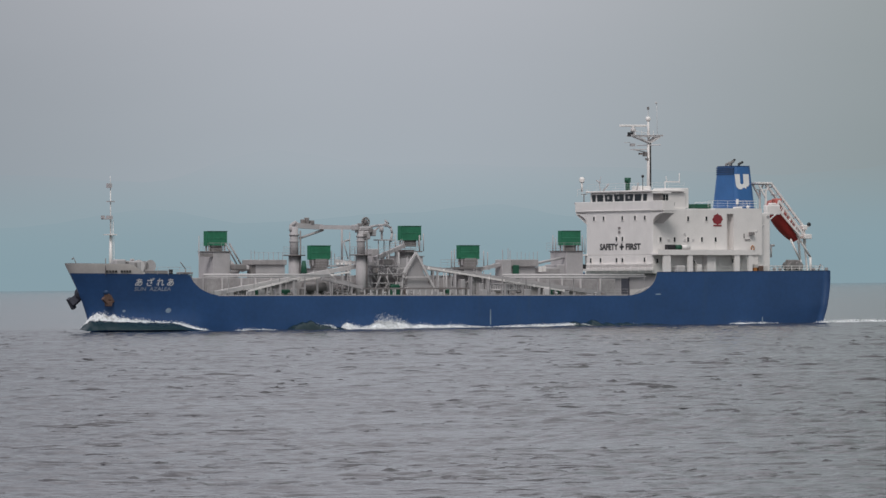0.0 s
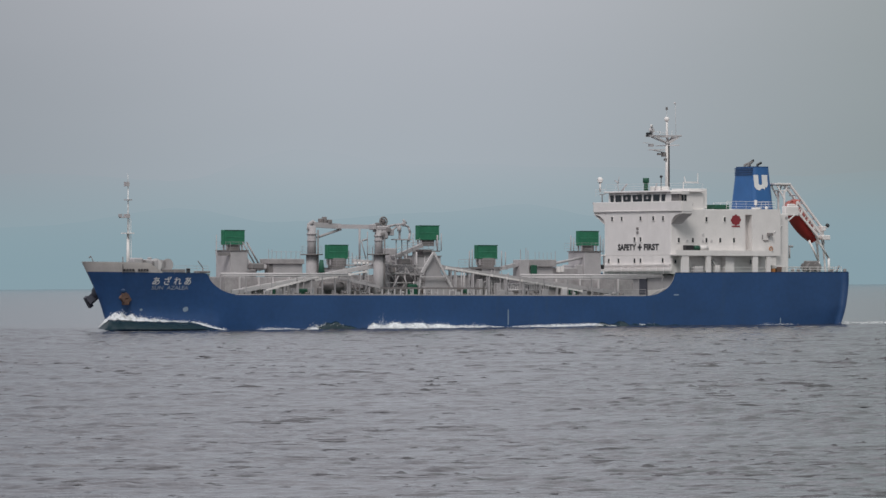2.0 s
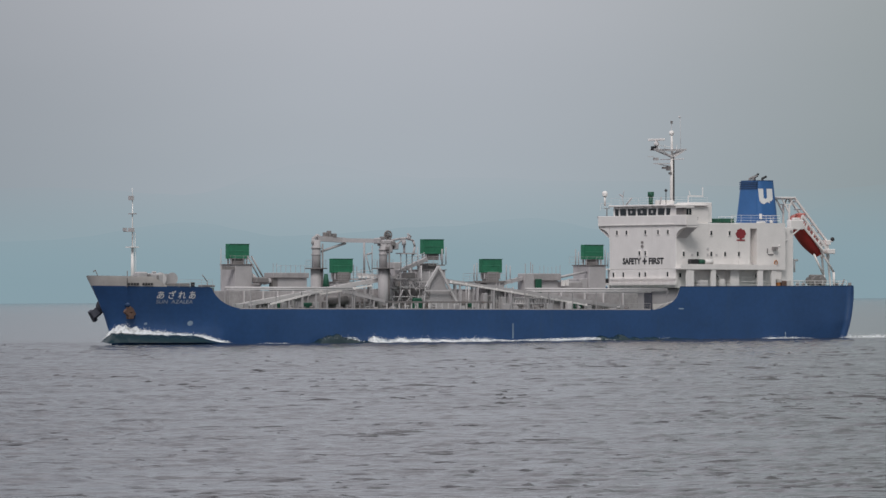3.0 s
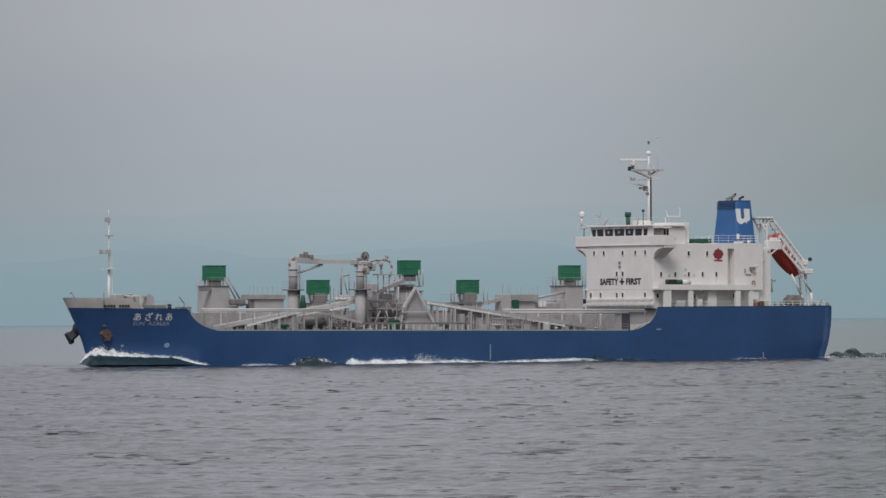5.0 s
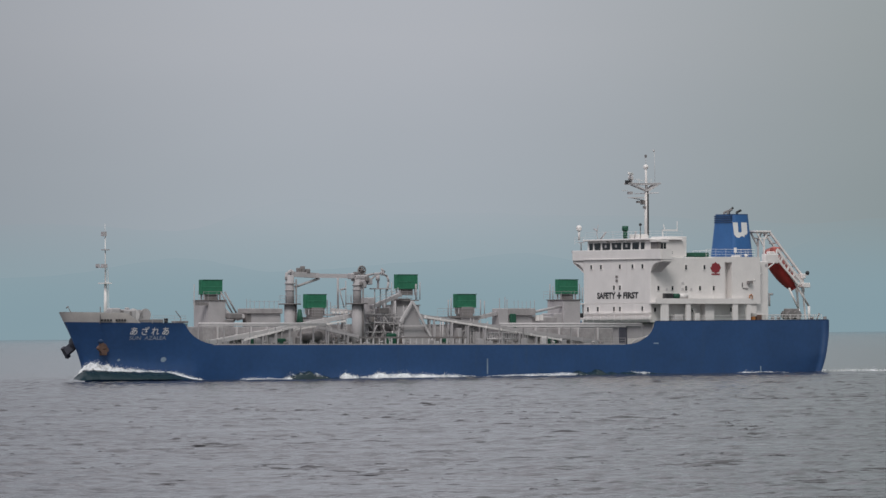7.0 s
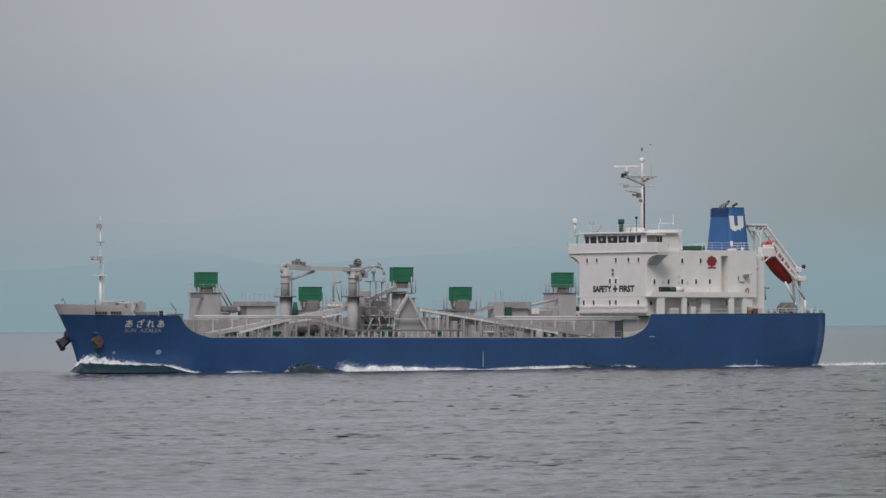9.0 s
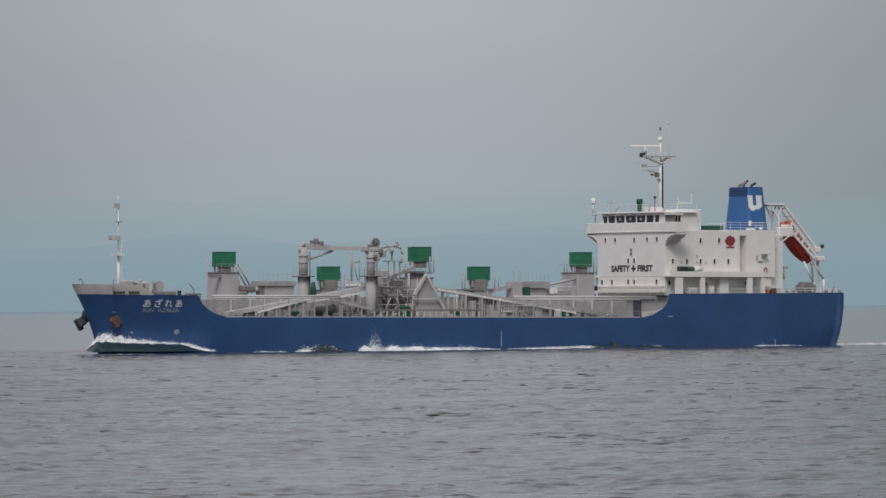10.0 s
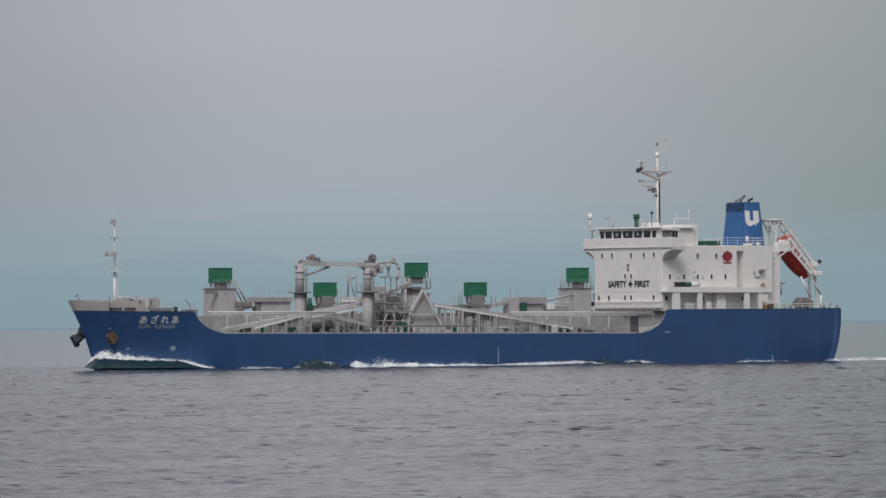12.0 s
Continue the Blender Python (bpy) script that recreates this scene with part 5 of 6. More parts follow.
add_tube(b, (-27.49, 2, ROOF), (-27.49, 2, 18.31), 0.05, sides=6)
add_ball(b, (-27.49, 2, 18.53), 0.19)
part("lamp", b, M_BLACK, ship, "dark round lamp on a post")
boxes("roof_locker", M_WHITE, ship, (-28.69, -27.15, 0.0, 2.0, ROOF, 17.32), label="white locker on the roof", bevel=0.05)
boxes("roof_frame", M_WHITE, ship, (-32.62, -30.31, 2.7, 2.8, 17.79, 17.93), (-30.39, -30.31, 2.7, 2.8, ROOF, 17.93), label="white pipe frame")
tubes("aerial", M_WHITE, ship, ((-32.36, 3, 17.72), (-32.36, 3, 18.99), 0.05), ((-30.48, 3, 17.85), (-30.31, 3, 18.55), 0.05), label="thin white whip aerial", sides=5)


def signal_mast():
    x = -29.80
    b = bmesh.new()
    add_tube(b, (x, 0, ROOF), (x, 0, 22.91), 0.30, 0.24, 10)
    add_tube(b, (x, 0, 22.91), (x + 0.1, 0, 25.59), 0.17, 0.13, 10)
    mast = part("signal_mast", b, M_WHITE, ship, "white signal mast with dark after face")
    b = bmesh.new()
    add_tube(b, (x - 0.05, 0.20, 17.26), (x - 0.05, 0.20, 22.84), 0.15, 0.13, 8)
    part("exhaust_pipe", b, M_BLACK, mast, "black pipe up the mast")
    b = bmesh.new()
    add_ball(b, (x + 0.1, 0, 25.77), 0.33)
    part("dome", b, M_WHITE, mast, "white dome on the masthead")
    # the scanner platform: tapering arms forward and to both sides
    zp = 23.61
    b = bmesh.new()
    tip, back = (-26.81, 0, 23.51), (-31.60, 0, 23.71)
    for s in (-0.5, 0.5):
        add_beam(b, (x, s, zp), (tip[0], s, zp + 0.05), 0.1, 0.22)
        add_beam(b, (x, s * 0.5, 22.77), (-27.67, s, zp - 0.05), 0.1, 0.16)
        add_beam(b, (x, s, zp), (back[0], s, zp + 0.1), 0.1, 0.22)
        add_beam(b, (x, s * 0.5, 22.77), (-31.17, s, zp), 0.1, 0.30)
    add_box(b, back[0], tip[0], -0.6, 0.6, zp + 0.08, zp + 0.14)
    part("radar_platform", b, M_PALE, mast, "triangular mast platform")
    tubes("platform_rail", M_WHITE, mast, *[((-26.47 - 0.9 * i, 0.6, zp + 0.1), (-26.47 - 0.9 * i, 0.6, zp + 0.7), 0.03) for i in range(1, 5)], ((-26.64, 0.6, zp + 0.7), (-29.20, 0.6, zp + 0.35), 0.03), sides=5)
    b = bmesh.new()
    add_box(b, -29.20, -27.24, -0.45, 0.45, 21.87, 21.98)
    add_beam(b, (-29.54, 0, 21.57), (-27.50, 0, 21.90), 0.1, 0.1)
    add_box(b, -26.98, -26.13, -0.1, 0.1, 22.74, 22.81)
    part("lower_platform", b, M_PALE, mast)
    boxes("horn", M_GREY_D, mast, (-28.86, -28.35, -0.2, 0.2, 21.27, 21.52), (-29.37, -29.03, -0.25, 0.25, 21.07, 21.63), (-29.72, -29.37, -0.2, 0.2, 20.58, 20.86), label="dark horn and lamps")
    boxes("lamp", M_GREY, mast, (-27.58, -27.07, -0.25, 0.25, 22.32, 22.67))
    tubes("yard", M_PALE, mast, ((x, -2.6, 22.49), (x, 2.6, 22.49), 0.06), sides=6)
    tubes("whip_aerial", M_PALE, mast, ((-31.09, 0, zp), (-31.00, 0, 27.80), 0.028), ((-31.00, 0, 27.73), (-30.83, 0, 27.87), 0.12), label="thin whip aerial", sides=6)
    boxes("wind_vane", M_GREY_D, mast, (-29.80, -29.59, -0.1, 0.1, 26.93, 27.29), label="small dark wind vane")
    tubes("vane_stem", M_PALE, mast, ((x + 0.1, 0, 26.02), (x + 0.1, 0, 27.00), 0.03), sides=5)
    tubes("scanner_pedestal", M_PALE, mast, ((-27.41, 0, zp), (-27.41, 0, 24.72), 0.20), ((-27.41, 0, 24.16), (-27.41, 0, 24.58), 0.34))
    boxes("lamp", M_BLACK, mast, (-27.24, -26.73, -0.25, 0.25, 23.59, 24.08), label="dark masthead lamp")
    b = bmesh.new()
    add_box(b, -1.8, 1.8, -0.13, 0.13, -0.14, 0.14, bevel=0.05)
    add_tube(b, (0, 0, -0.22), (0, 0, -0.05), 0.16)
    return part("radar_scanner", b, M_WHITE, ship, "white rotating radar scanner bar", at=(-27.41, 0, 24.90))


scanner = signal_mast()
SCANNER_AT = tuple(scanner.location)

# casing top and funnel
railing(ship, [(-34.09, 6.8, Z2), (X_END + 0.4, 6.8, Z2), (X_END + 0.4, -6.8, Z2)], 0.95, 1.5, M_WHITE)
boxes("vent_house", M_GREEN_D, ship, (-35.09, -32.95, 3.6, 6.0, Z2, 15.04), label="dark green vent cover on the casing top", bevel=0.05)


def funnel():
    x0, x1 = -43.84, -41.24
    zt, zb = 19.85, Z2 - 0.05
    bm = bmesh.new()
    ring = []
    for z, k in ((zb, 1.0), (zb + (zt - zb) * 0.80, 0.83), (zt, 0.79)):
        cx, hx, hy, r = (x0 + x1) / 2 - 0.2, (x1 - x0) / 2 * 1.22 * k, 2.75 * k, 0.6
        pts = []
        for sx, sy, a0 in ((1, 1, 0), (-1, 1, 90), (-1, -1, 180), (1, -1, 270)):
            for a in (0, 30, 60, 90):
                t = radians(a0 + a)
                pts.append((cx + sx * (hx - r) + r * math.cos(t), sy * (hy - r) + r * math.sin(t), z))
        ring.append([bm.verts.new(p) for p in pts])
    for a, c in zip(ring[:-1], ring[1:]):
        for i in range(len(a)):
            j = (i + 1) % len(a)
            bm.faces.new((a[i], a[j], c[j], c[i]))
    bm.faces.new(ring[-1])
    fun = part("funnel", bm, M_FUNNEL, ship, "tapering blue funnel with a white mark")
    cx, hx = (x0 + x1) / 2 - 0.2, (x1 - x0) / 2 * 1.22
    # the recessed louvre panel is drawn as dark blue slats
    boxes("louvre", M_FUNNEL_TOP, fun, *[(cx + hx * 0.80 - 0.15, cx + hx * 0.80 + 0.10, -1.9, 1.9, 18.84 + 0.26 * i, 18.84 + 0.26 * i + 0.17) for i in range(4)], label="dark louvres on the funnel front")
    boxes("funnel_cap", M_FUNNEL_TOP, fun, (cx - hx * 0.74, cx + hx * 0.74, -1.95, 1.95, zt, zt + 0.12), bevel=0.05)
    for dx, dy, h in ((0.9, 0.5, 0.75), (0.1, -0.4, 1.0), (-0.4, 0.6, 0.65), (0.5, -0.9, 0.6)):
        b = bmesh.new()
        add_path(b, [(cx + dx, dy, zt), (cx + dx, dy, zt + h * 0.55), (cx + dx - 0.6, dy, zt + h * 0.95)], 0.15)
        part("exhaust", b, M_GREY_D if dx > 0.4 else M_BLACK, fun, "sooty exhaust pipe")
    # white mark
    zlo, zhi = 16.95, 18.90
    bm = bmesh.new()

    def face_y(z):
        return 2.75 * (1 - 0.17 * (z - zb) / ((zt - zb) * 0.80)) + 0.03
    x0m, x1m, tall = -41.29, -43.45, zhi - zlo
    outline = [(0, 1), (0.36, 1), (0.36, 0.40), (0.48, 0.34), (0.60, 0.40), (0.60, 1), (1, 1), (1, 0.34), (0.92, 0.20), (0.80, 0.20), (0.76, 0.04), (0.66, 0.13), (0.52, 0.10),
               (0.40, 0.0), (0.20, 0.05), (0.05, 0.22)]
    quads = ((0, 1, 2, 15), (2, 3, 14, 15), (3, 12, 13, 14), (3, 4, 11, 12), (4, 9, 10, 11), (4, 7, 8, 9), (4, 5, 6, 7))
    v = [bm.verts.new((x0m + (x1m - x0m) * a, face_y(zlo + tall * c), zlo + tall * c)) for a, c in outline]
    for q in quads:
        bm.faces.new([v[i] for i in q])
    part("funnel_mark", bm, M_LETTER, fun, "white painted mark")
    boxes("funnel_light", M_WHITE, fun, (-41.48, -41.27, 2.6, 2.9, 15.09, 15.73), label="small white lamp")


funnel()
boxes("casing_locker", M_WHITE, ship, (-39.46, -38.69, 5.6, 6.6, Z2, 14.71), label="white locker on the casing top", bevel=0.04)
b = bmesh.new()
add_tube(b, (-40.58, 6.2, Z2), (-40.58, 6.2, 14.57), 0.12)
add_ball(b, (-40.58, 6.2, 14.71), 0.20)
part("ventilator", b, M_WHITE, ship, "small white ventilator")
boxes("casing_ladder", M_GREY_D, house, (-40.03, -39.26, WH, WH + 0.1, 10.54, 10.64), (-39.17, -39.08, WH, WH + 0.1, 10.75, 11.31), label="dark wall fitting")
b = bmesh.new()
for i, a in enumerate(np.linspace(0, 2 * math.pi, 13)[:-1]):
    c = a + 2 * math.pi / 12
    r = 0.23
    add_tube(b, (-40.42 + r * math.cos(a), WH + 0.08, 9.55 + r * 1.15 * math.sin(a)), (-40.42 + r * math.cos(c), WH + 0.08, 9.55 + r * 1.15 * math.sin(c)), 0.06, sides=6)
part("lifebuoy", b, M_ORANGE, ship, "orange lifebuoy on the wall")
boxes("deck_crane_motor", M_GREY_D, ship, (-40.44, -39.84, WH, WH + 0.5, 11.17, 11.53), label="dark davit winch")
# life rafts and gear on the boat deck
boxes("raft_cradle", M_BLACK, ship, (-27.92, -26.73, 7.9, 8.6, Z1 + 0.1, 9.92), label="black raft cradle", bevel=0.05)
tubes("life_raft", M_GREEN_D, ship, ((-28.09, 8.2, 9.57), (-29.02, 8.2, 9.57), 0.34), label="dark green life raft canister", sides=12)
tubes("life_raft", M_WHITE, ship, ((-28.96, 8.3, 9.58), (-30.15, 8.3, 9.58), 0.32), label="white life raft canister", sides=12)


# ---- stern: launch ramp and lifeboat ----
def launch_ramp():
    base = boxes("ramp_house", M_WHITE, ship, (-43.70, X_END + 0.1, -5.5, 6.6, POOP - 0.05, 13.97), label="white stern house under the ramp", bevel=0.06)
    tubes("porthole", M_GREY, base, ((-43.35, 6.6, 13.47), (-43.35, 6.66, 13.47), 0.2))
    for y in (1.4, 2.7):
        bm = bmesh.new()
        add_beam(bm, (-46.6, y, 17.80), (-51.61, y, 12.32), 0.20, 0.26)
        add_beam(bm, (-51.61, y, 12.32), (-51.80, y, 10.19), 0.24, 0.34)
        add_beam(bm, (-51.80, y, 10.19), (-52.21, y, POOP), 0.18, 0.20)
        part("ramp_rail", bm, M_WHITE, base, "white inclined launching rail")
        bm = bmesh.new()
        add_beam(bm, (-44.70, y, 17.60), (-45.79, y, 15.9), 0.16, 0.18)
        add_beam(bm, (-46.30, y, 17.60), (-45.79, y, 16.6), 0.14, 0.14)
        add_beam(bm, (-45.19, y, 16.95), (-46.23, y, 16.95), 0.12, 0.12)
        add_beam(bm, (-45.79, y, 16.9), (-45.79, y, 13.9), 0.18, 0.20)
        part("head_frame", bm, M_WHITE, base)
    bm = bmesh.new()
    add_box(bm, -46.72, -44.55, 0.9, 2.9, 17.68, 17.90, bevel=0.03)
    part("ramp_head", bm, M_WHITE, base)
    # shade under the head plate, added as a dark grey strip
    boxes("head_underside_shade", M_GREY_D, base, (-46.60, -44.65, 1.0, 2.85, 17.60, 17.68))
    # the near side of the cradle: two rails with rungs over the boat's flank
    a0, a1 = Vector((-46.74, 4.25, 15.55)), Vector((-50.40, 4.25, 11.45))
    b0, b1 = Vector((-46.45, 4.25, 14.55)), Vector((-50.05, 4.25, 11.10))
    bm = bmesh.new()
    add_beam(bm, a0, a1, 0.16, 0.30)
    part("cradle_rail", bm, M_WHITE, base, "white cradle rail over the lifeboat")
    bm = bmesh.new()
    add_beam(bm, b0, b1, 0.16, 0.26)
    part("cradle_rail", bm, M_WHITE, base)
    for k in (0.0, 0.22, 0.50, 0.74, 1.0):
        bm = bmesh.new()
        add_beam(bm, a0.lerp(a1, k), b0.lerp(b1, k), 0.14, 0.22)
        part("rung", bm, M_WHITE, base)
    for k in range(6):
        c = Vector((-46.9, 1.0, 17.30)).lerp(Vector((-51.4, 1.0, 12.45)), k / 5)
        boxes("crossbar", M_WHITE, base, (c.x - 0.07, c.x + 0.07, 1.0, 2.7, c.z - 0.07, c.z + 0.07))
    tubes("strut", M_WHITE, base, ((-40.9, 7.45, 11.60), (-45.8, 5.1, 13.90), 0.09), ((-48.56, 4.2, 10.67), (-50.03, 4.2, 8.06), 0.13),
          ((-50.0, 3.6, 11.2), (-52.04, 3.6, 8.42), 0.14), ((-50.03, 4.2, 8.06), (-50.3, 4.2, POOP), 0.16), ((-52.04, 3.6, 8.42), (-52.1, 3.6, POOP), 0.16))
    boxes("control_platform", M_WHITE, base, (-46.30, -44.20, 4.4, 5.2, 13.75, 14.95), (-45.9, -44.9, 4.4, 5.0, 14.95, 15.25), bevel=0.08)
    boxes("ramp_foot", M_WHITE, base, (-52.1, -50.9, 2.2, 3.9, 10.75, 11.35), (-51.9, -51.2, 2.2, 3.2, 11.9, 12.5), bevel=0.06)
    tubes("vent_pipe", M_PALE, base, ((-44.6, 4.6, 8.4), (-44.6, 4.6, 10.4), 0.14), ((-45.4, 4.4, 8.4), (-45.4, 4.4, 9.9), 0.12), ((-45.3, 4.4, 9.9), (-45.9, 4.4, 9.9), 0.14))
    boxes("stay", M_PALE, base, (-52.57, -51.50, 2.5, 2.7, 12.25, 12.42))
    b = bmesh.new()
    add_ball(b, (-52.55, 2.6, 12.60), 0.27)
    part("stern_lamp", b, M_BLACK, base, "dark stern lamp")


launch_ramp()


def lifeboat():
    """A totally enclosed boat lying nose down on its ramp."""
    p, q = Vector((-46.37, 2.7, 15.47)), Vector((-50.56, 2.7, 10.93))
    d = (q - p).normalized()
    side = Vector((0, 1, 0))
    up = side.cross(d) * -1
    up = up if up.z > 0 else -up
    length = (q - p).length

    def body(lo, hi, grow):
        bm = bmesh.new()
        rings = []
        for i in range(15):
            u = i / 14
            w = (math.sin(math.pi * (0.10 + 0.80 * u)) ** 0.55) * grow
            ring = []
            for k in range(15):
                a = lo + (hi - lo) * k / 14
                ring.append(bm.verts.new(p + d * (u * length) + side * (1.18 * w * math.cos(a)) + up * (1.15 * w * math.sin(a) - 0.25)))
            rings.append(ring)
        for a, c in zip(rings[:-1], rings[1:]):
            for k in range(14):
                bm.faces.new((a[k], a[k + 1], c[k + 1], c[k])).smooth = True
        bm.faces.new(rings[0])
        bm.faces.new(rings[-1][::-1])
        return bm
    hullb = part("lifeboat", body(math.pi, 2 * math.pi, 1.0), M_RED, ship, "red enclosed lifeboat on its stern launching ramp")
    part("canopy", body(-0.02, math.pi + 0.02, 0.96), M_RED_L, hullb, "faded red canopy")
    for u in (0.22, 0.42, 0.62, 0.80):
        b = bmesh.new()
        c = p + d * (u * length)
        pts = [c + side * (1.24 * math.cos(a)) + up * (1.20 * math.sin(a) - 0.25) for a in np.linspace(-0.1, math.pi * 0.75, 9)]
        add_path(b, pts, 0.07, 6)
        part("lashing", b, M_WHITE, hullb, "white lashing band")
    b = bmesh.new()
    add_beam(b, p + side * 1.22 - up * 0.22 + d * 0.3, q + side * 1.10 - up * 0.22 - d * 0.3, 0.12, 0.22)
    part("fender", b, M_WHITE, hullb, "white fender strip")
    b = bmesh.new()
    c = p + d * (0.12 * length) + up * 0.85
    add_box(b, c.x - 0.5, c.x + 0.5, c.y - 0.55, c.y + 0.55, c.z - 0.45, c.z + 0.35, bevel=0.15)
    part("cockpit", b, M_RED_L, hullb, "faded red steering cockpit")


lifeboat()
railing(ship, [(-42.44, 7.9, POOP), (-51.3, 7.4, POOP), (-51.3, -7.4, POOP)], 0.9, 1.3, M_WHITE, 0.035)
for px, y in ((-47.79, 5.0), (-49.18, 4.4)):
    w = boxes("mooring_winch", M_GREEN_D, ship, (px - 0.9, px + 0.9, y - 0.8, y + 0.8, POOP - 0.05, POOP + 0.35), label="dark green mooring winch at the stern", bevel=0.05)
    tubes("drum", M_GREY_D, w, ((px, y - 0.8, POOP + 0.9), (px, y + 0.9, POOP + 0.9), 0.55), sides=14)
    boxes("gearbox", M_GREY_D, w, (px - 0.5, px + 0.6, y - 0.1, y + 0.5, POOP + 0.3, POOP + 1.7), bevel=0.1)
boxes("equipment_box", M_ORANGE, ship, (-40.75, -40.25, 7.4, 8.0, POOP - 0.05, 7.05), label="orange equipment box", bevel=0.05)
boxes("equipment_box", M_CREAM, ship, (-42.35, -41.75, 7.5, 8.0, POOP - 0.05, 7.35), (-40.95, -40.2, 7.4, 7.98, 7.07, 7.5), label="cream equipment box", bevel=0.05)
boxes("rope_bin", M_RUST, ship, (-41.70, -41.0, 7.5, 8.0, POOP - 0.05, 7.3), label="rusty brown rope bin", bevel=0.05)
boxes("locker", M_PALE, ship, (-42.20, -41.33, 6.65, 7.4, POOP - 0.05, 7.36), label="pale deck locker", bevel=0.05)
for px in (-43.93, -44.80, -49.98, -51.94):
    tubes("mooring_bitts", M_GREY_D, ship, ((px, 7.2, POOP - 0.05), (px, 7.2, POOP + 0.7), 0.22), label="dark mooring bitts")
tubes("stern_staff", M_GREY_D, ship, ((-51.0, 6.6, POOP), (-51.5, 6.6, POOP + 1.1), 0.10), label="short dark stern staff")

# ---- foam and bow wave ----
def add_flecks(bm, spots, rng):
    """Flecks and drops of foam: small uneven eight-sided lumps."""
    for c, r in spots:
        a, b, h = r * rng.uniform(0.8, 1.9), r * rng.uniform(0.7, 1.2), r * rng.uniform(0.5, 1.1)
        v = [bm.verts.new((c[0] + dx * a + rng.uniform(-0.2, 0.2) * r, c[1] + dy * b, c[2] + dz * h)) for dx, dy, dz in
             ((1, 0, 0), (0, 1, 0), (-1, 0, 0), (0, -1, 0), (0, 0, 1), (0, 0, -1))]
        for i in range(4):
            bm.faces.new((v[i], v[(i + 1) % 4], v[4])).smooth = True
            bm.faces.new((v[(i + 1) % 4], v[i], v[5])).smooth = True


def ridge_of_water(name, x0, x1, y_in, width, height, seed, material, label, lumps=1.0, taper=True, follow=True, rise=0.0, flecks=14, spray=0.5):
    """A rough strip of water or foam along the port side between two stations; it stands up from the sea and may climb by rise towards its start."""
    bm = bmesh.new()
    rng = random.Random(int(seed * 10))
    nx, ny = max(30, int(abs(x1 - x0) * 12)), 10
    rows, spots = [], []
    for i in range(nx + 1):
        u = i / nx
        x = x0 + (x1 - x0) * u
        env = (math.sin(math.pi * min(1, u * 1.35) / 2) * math.sin(math.pi * min(1, (1 - u) * 6) / 2)) if taper else 1.0
        lift = rise * (1 - u) * math.sin(math.pi * min(1, u * 4) / 2)
        row = []
        m = noise.fractal(Vector((x * 0.55, seed * 3.1, 0)), 1.0, 2.0, 3)
        for k in range(ny + 1):
            v = k / ny
            y = (half(x, 0) if follow else 0) + y_in + width * v
            n = noise.fractal(Vector((x * 1.9 + seed * 17, y * 2.1, seed)), 0.8, 2.1, 5)
            z = height * env * (math.sin(math.pi * min(1, v * 1.0)) ** 0.7) * (0.80 + 0.75 * m + 0.14 * lumps * n) - 0.12 + lift * (1 - 0.4 * v)
            row.append(bm.verts.new((x + 0.12 * n, y + 0.10 * lumps * n, z)))
        rows.append(row)
        if material is M_FOAM:
            for q in range(flecks // 2):
                up = rng.random() ** 4.5 * spray * (0.3 + env) * (0.7 + max(0.0, 1.6 * m))
                v = rng.uniform(0.1, 1.15)
                y = (half(x, 0) if follow else 0) + y_in + width * v
                z = height * env * max(0.0, math.sin(math.pi * min(1, v))) * (0.8 + 0.42 * m) + lift * (1 - 0.4 * v) + up - 0.03
                spots.append(((x + rng.uniform(-0.3, 0.3), y, z), rng.uniform(0.018, 0.060) * (1.25 - 0.6 * min(1, up / max(spray, 0.1)))))
    for a, b in zip(rows[:-1], rows[1:]):
        for k in range(ny):
            bm.faces.new((a[k], b[k], b[k + 1], a[k + 1])).smooth = True
    add_flecks(bm, spots, rng)
    return tagged(part(name, bm, material, None), label, "foam" if material is M_FOAM else "wave")


FLOATING = []        # thing, sway along the ship, heave, seconds of one swing, its phase


def afloat(ob, sway, heave, period, phase):
    FLOATING.append((ob, sway, heave, period, phase))
    return ob


def bow_foam(x0, x1, h0, seed, label, name="bow_foam", material=None, out=0.05, base=0.75, lumps=1.0):
    """Foam thrown up at the stem: high forward, falling away aft."""
    bm = bmesh.new()
    rng = random.Random(int(seed * 10))
    nx, ny = 110, 9
    rows, spots = [], []
    for i in range(nx + 1):
        u = i / nx
        x = x0 + (x1 - x0) * u
        row = []
        for k in range(ny + 1):
            v = k / ny
            y = half(min(x, 51.9), 0.8) + out + v * (1.9 + 1.2 * min(1, u * 4))
            n = lumps * noise.fractal(Vector((x * 1.8, y * 2.0, seed)), 0.8, 2.1, 5)
            top = base + h0 * (1 - u) ** 2.9 - 0.15 * u
            z = top * (1 - v * v * 0.9) * min(1, u * 7 + 0.12) * min(1, (1 - u) * 5) * (1 + 0.5 * n) + 0.12
            row.append(bm.verts.new((x + 0.1 * n, y + 0.1 * n, z)))
            if not material and k < 7:
                for q in range(2):
                    spots.append(((x + rng.uniform(-0.2, 0.2), y + rng.uniform(0, 0.3), z + rng.random() ** 4 * (0.20 + 0.4 * (1 - u) ** 2)), rng.uniform(0.018, 0.055)))
        rows.append(row)
    for a, b in zip(rows[:-1], rows[1:]):
        for k in range(ny):
            bm.faces.new((a[k], b[k], b[k + 1], a[k + 1])).smooth = True
    add_flecks(bm, spots, rng)
    return tagged(part(name, bm, material or M_FOAM, None), label, "wave" if material else "foam")


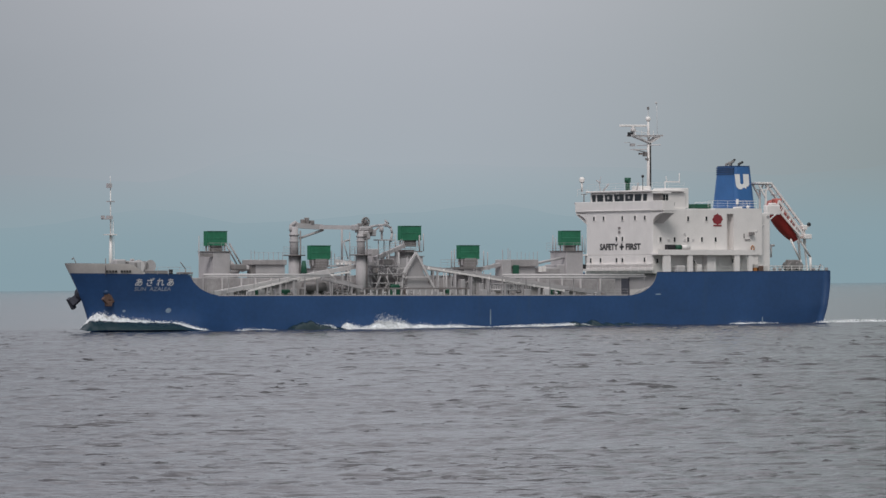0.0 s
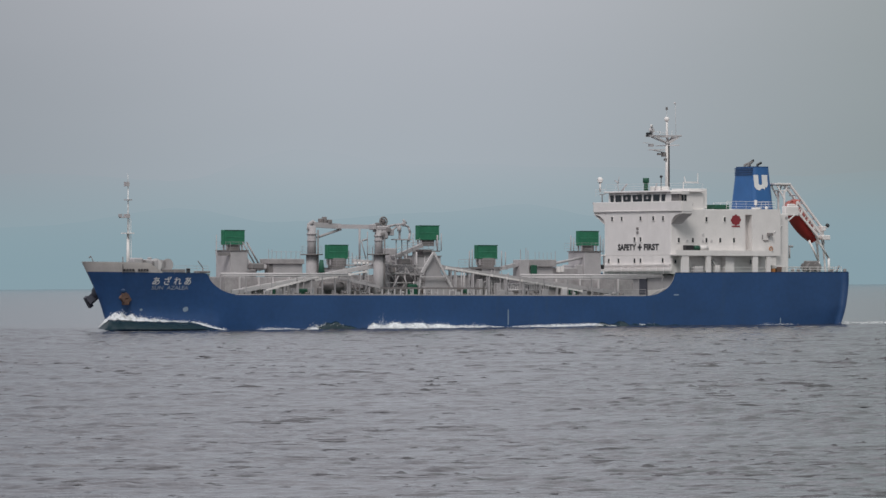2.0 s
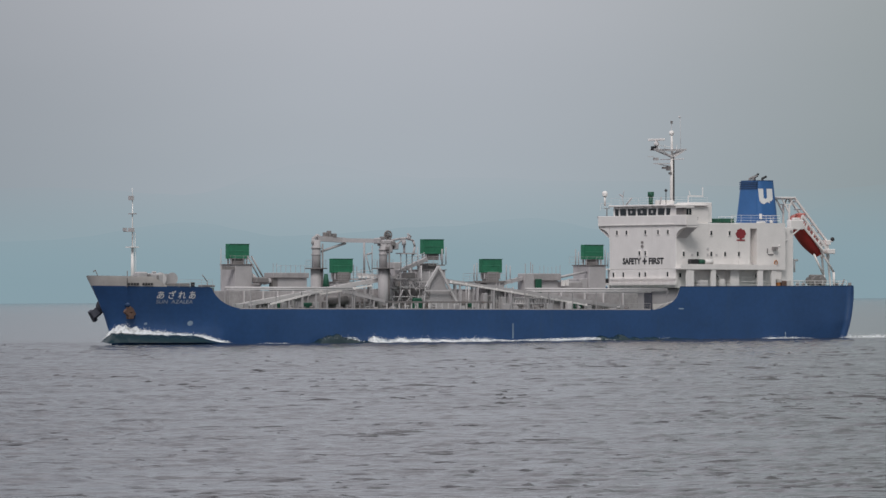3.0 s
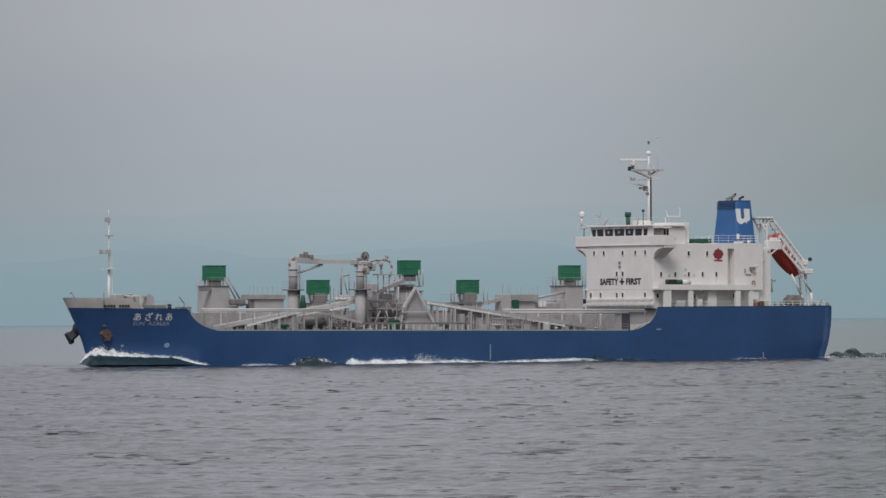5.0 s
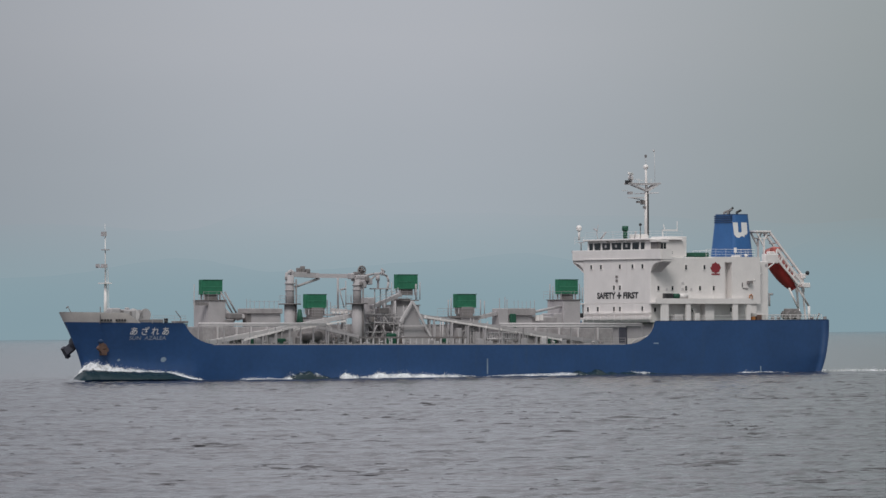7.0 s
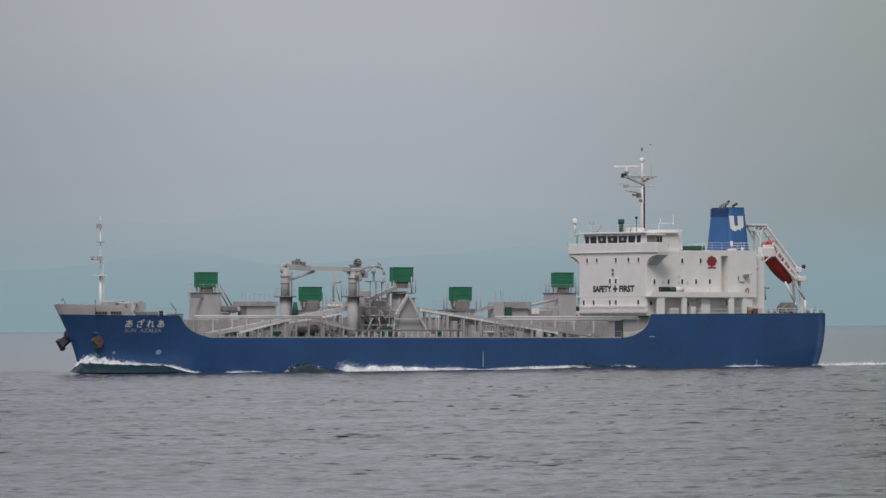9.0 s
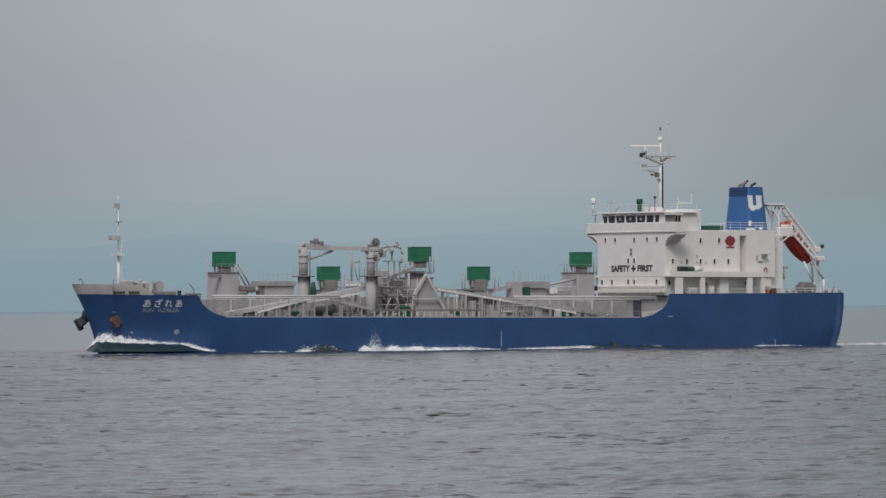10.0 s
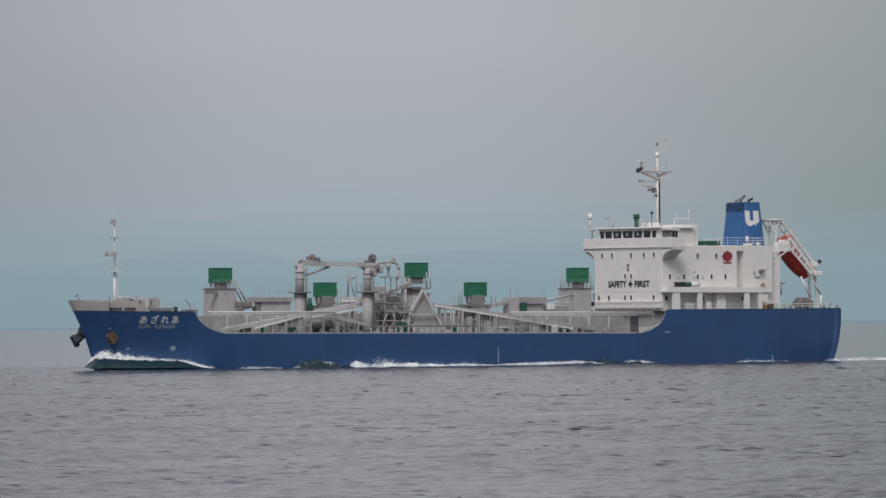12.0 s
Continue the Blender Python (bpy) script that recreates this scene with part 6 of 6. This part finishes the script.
afloat(bow_foam(52.7, 40.6, 1.75, 2.0, "white foam thrown up round the stem", base=1.02, lumps=0.40), 0.15, 0.10, 3.1, 0.0)
afloat(bow_foam(54.2, 42.2, 0.50, 5.0, "dark bow wave rolling off the stem", "bow_wave", M_WAVE, 2.2, 1.02, 0.25), 0.2, 0.06, 3.1, 0.4)
afloat(ridge_of_water("side_wave", 20.5, 29.6, 0.1, 2.4, 0.95, 6.0, M_WAVE, "dark wave breaking along the side", 0.3), 0.6, 0.10, 3.7, 1.0)
afloat(ridge_of_water("side_foam", 16.49, 21.5, 0.05, 2.0, 0.72, 7.0, M_FOAM, "white foam along the blue side", 0.8, spray=0.32), 0.7, 0.07, 3.7, 1.2)
afloat(ridge_of_water("side_foam", 5.6, 19.3, 0.05, 1.9, 0.66, 8.0, M_FOAM, "white foam along the blue side", 0.8, spray=0.30), 0.6, 0.10, 2.9, 2.6)
afloat(ridge_of_water("side_foam", 0.16, 9.0, 0.05, 1.5, 0.42, 9.0, M_FOAM, "thinning white foam along the blue side", 0.6, spray=0.25), 0.6, 0.06, 3.3, 0.5)
afloat(ridge_of_water("side_foam", -14.6, 1.6, 1.7, 0.7, 0.17, 10.0, M_FOAM, "thin streak of white foam along the side", 0.5, rise=0.50, flecks=8, spray=0.10), 0.7, 0.05, 4.1, 3.0)
afloat(ridge_of_water("side_foam", 23.6, 29.4, 1.0, 1.0, 0.30, 11.0, M_FOAM, "broken foam flecks by the fore body", 1.0, rise=0.85, flecks=12, spray=0.6), 0.8, 0.08, 2.7, 4.0)
afloat(ridge_of_water("side_foam", 30.4, 35.5, 0.05, 0.9, 0.24, 15.0, M_FOAM, "broken foam flecks by the fore body", 0.8, flecks=6, spray=0.25), 0.9, 0.08, 3.1, 2.2)
afloat(ridge_of_water("side_wave", -28.0, -10.0, 0.05, 2.6, 0.70, 12.0, M_WAVE, "low dark wave along the after body", 0.3), 0.8, 0.06, 4.3, 2.0)
afloat(ridge_of_water("side_foam", -23.04, -18.99, 0.8, 0.9, 0.40, 13.0, M_FOAM, "small foam cap by the after body", flecks=8, spray=0.3), 1.0, 0.12, 3.5, 5.0)
afloat(ridge_of_water("side_foam", -44.0, -36.0, 0.4, 0.8, 0.20, 16.0, M_FOAM, "faint foam streak by the stern quarter", 0.6, flecks=5, spray=0.15), 1.0, 0.06, 3.9, 0.7)
afloat(ridge_of_water("stern_foam", -66.0, -49.9, -1.6, 2.6, 0.34, 14.0, M_FOAM, "white wake foam astern", flecks=10, spray=0.3), 0.4, 0.06, 3.9, 1.5)


splash = ridge_of_water("splash", 12.03, 17.30, 0.1, 1.5, 1.25, 31.0, M_FOAM, "white splash thrown up by the side", 1.2, flecks=60, spray=1.3)
spout = ridge_of_water("splash", 17.6, 19.2, 0.3, 0.8, 0.7, 33.0, M_FOAM, "thin spout of spray by the side", 1.0, flecks=60, spray=1.7)
stern_wave = ridge_of_water("stern_wave", -66.5, -52.3, -3.4, 4.2, 1.0, 35.0, M_WAVE, "dark wave rolling away from the stern", 0.25)
# seconds, height of the stern wave and of the spout over their usual level
STERN_WAVE = [(0, -1.2), (3.4, -1.1), (4.3, -0.5), (4.9, 0.0), (5.4, -0.2), (6.4, -0.9), (8.6, -1.2), (12.0, -0.9)]
SPOUT = [(0, -2.6), (1.2, -2.6), (1.9, -0.8), (2.4, -2.0), (3.2, -2.6), (9.2, -2.6), (9.7, -0.7), (10.0, 0.0), (10.3, -0.9), (10.8, -2.6), (12.0, -2.6)]
# seconds, shift along the ship, height: it rises three times from the water and falls back
SPLASH = [(0, 0, 0.0), (0.5, 1.5, -0.55), (1.0, 3.5, -0.10), (1.5, 3.6, -0.90), (2.0, 2.6, -1.20), (2.5, 1.0, -1.6), (3.6, -4.5, -1.7), (4.3, -5.0, -1.4), (4.8, -5.4, -0.55), (5.2, -5.8, -0.9), (5.6, -6.0, -1.5), (7.4, 2.0, -1.7), (8.3, 5.0, -1.3), (8.8, 4.6, -0.7), (9.4, 4.0, -0.6), (10.0, 3.4, -1.0), (10.6, 3.0, -1.5), (11.2, 2.0, -1.2), (12.0, 1.5, -0.7)]


# ---- what moves ----
FLOAT = 0.30         # she rides a little high


def ship_pose(t):
    """The ship holds her course, a little closer to the camera with time."""
    x = CAM_SPEED[0] * t + 0.25 * (t - 5.5)
    y = CAM_SPEED[1] * t + 1000 - 0.92 * (t - 5.5)
    return pose(x, y, FLOAT, 0, -0.5, 213)


def motions():
    steps = [i * 0.5 for i in range(25)]
    walk(ship, [(t, ship_pose(t)) for t in (0.0, 6.0, 12.0)])
    walk(scanner, [(t, pose(*SCANNER_AT, 0, 0, 57 - 145.16 * (t - 9.42))) for t in steps])
    level = pose(0, 0, -FLOAT, 0, 0.5, 0)
    walk(splash, [(t, ship_pose(t) @ level @ pose(dx, 0, dz)) for t, dx, dz in SPLASH])
    for ob, rows in ((stern_wave, STERN_WAVE), (spout, SPOUT)):
        walk(ob, [(t, ship_pose(t) @ level @ pose(0, 0, dz)) for t, dz in rows])
    for ob, sway, heave, period, phase in FLOATING:
        walk(ob, [(t, ship_pose(t) @ level @ pose(sway * math.sin(6.283 * t / period + phase), 0, heave * math.sin(6.283 * t / period * 1.3 + phase))) for t in steps])


motions()
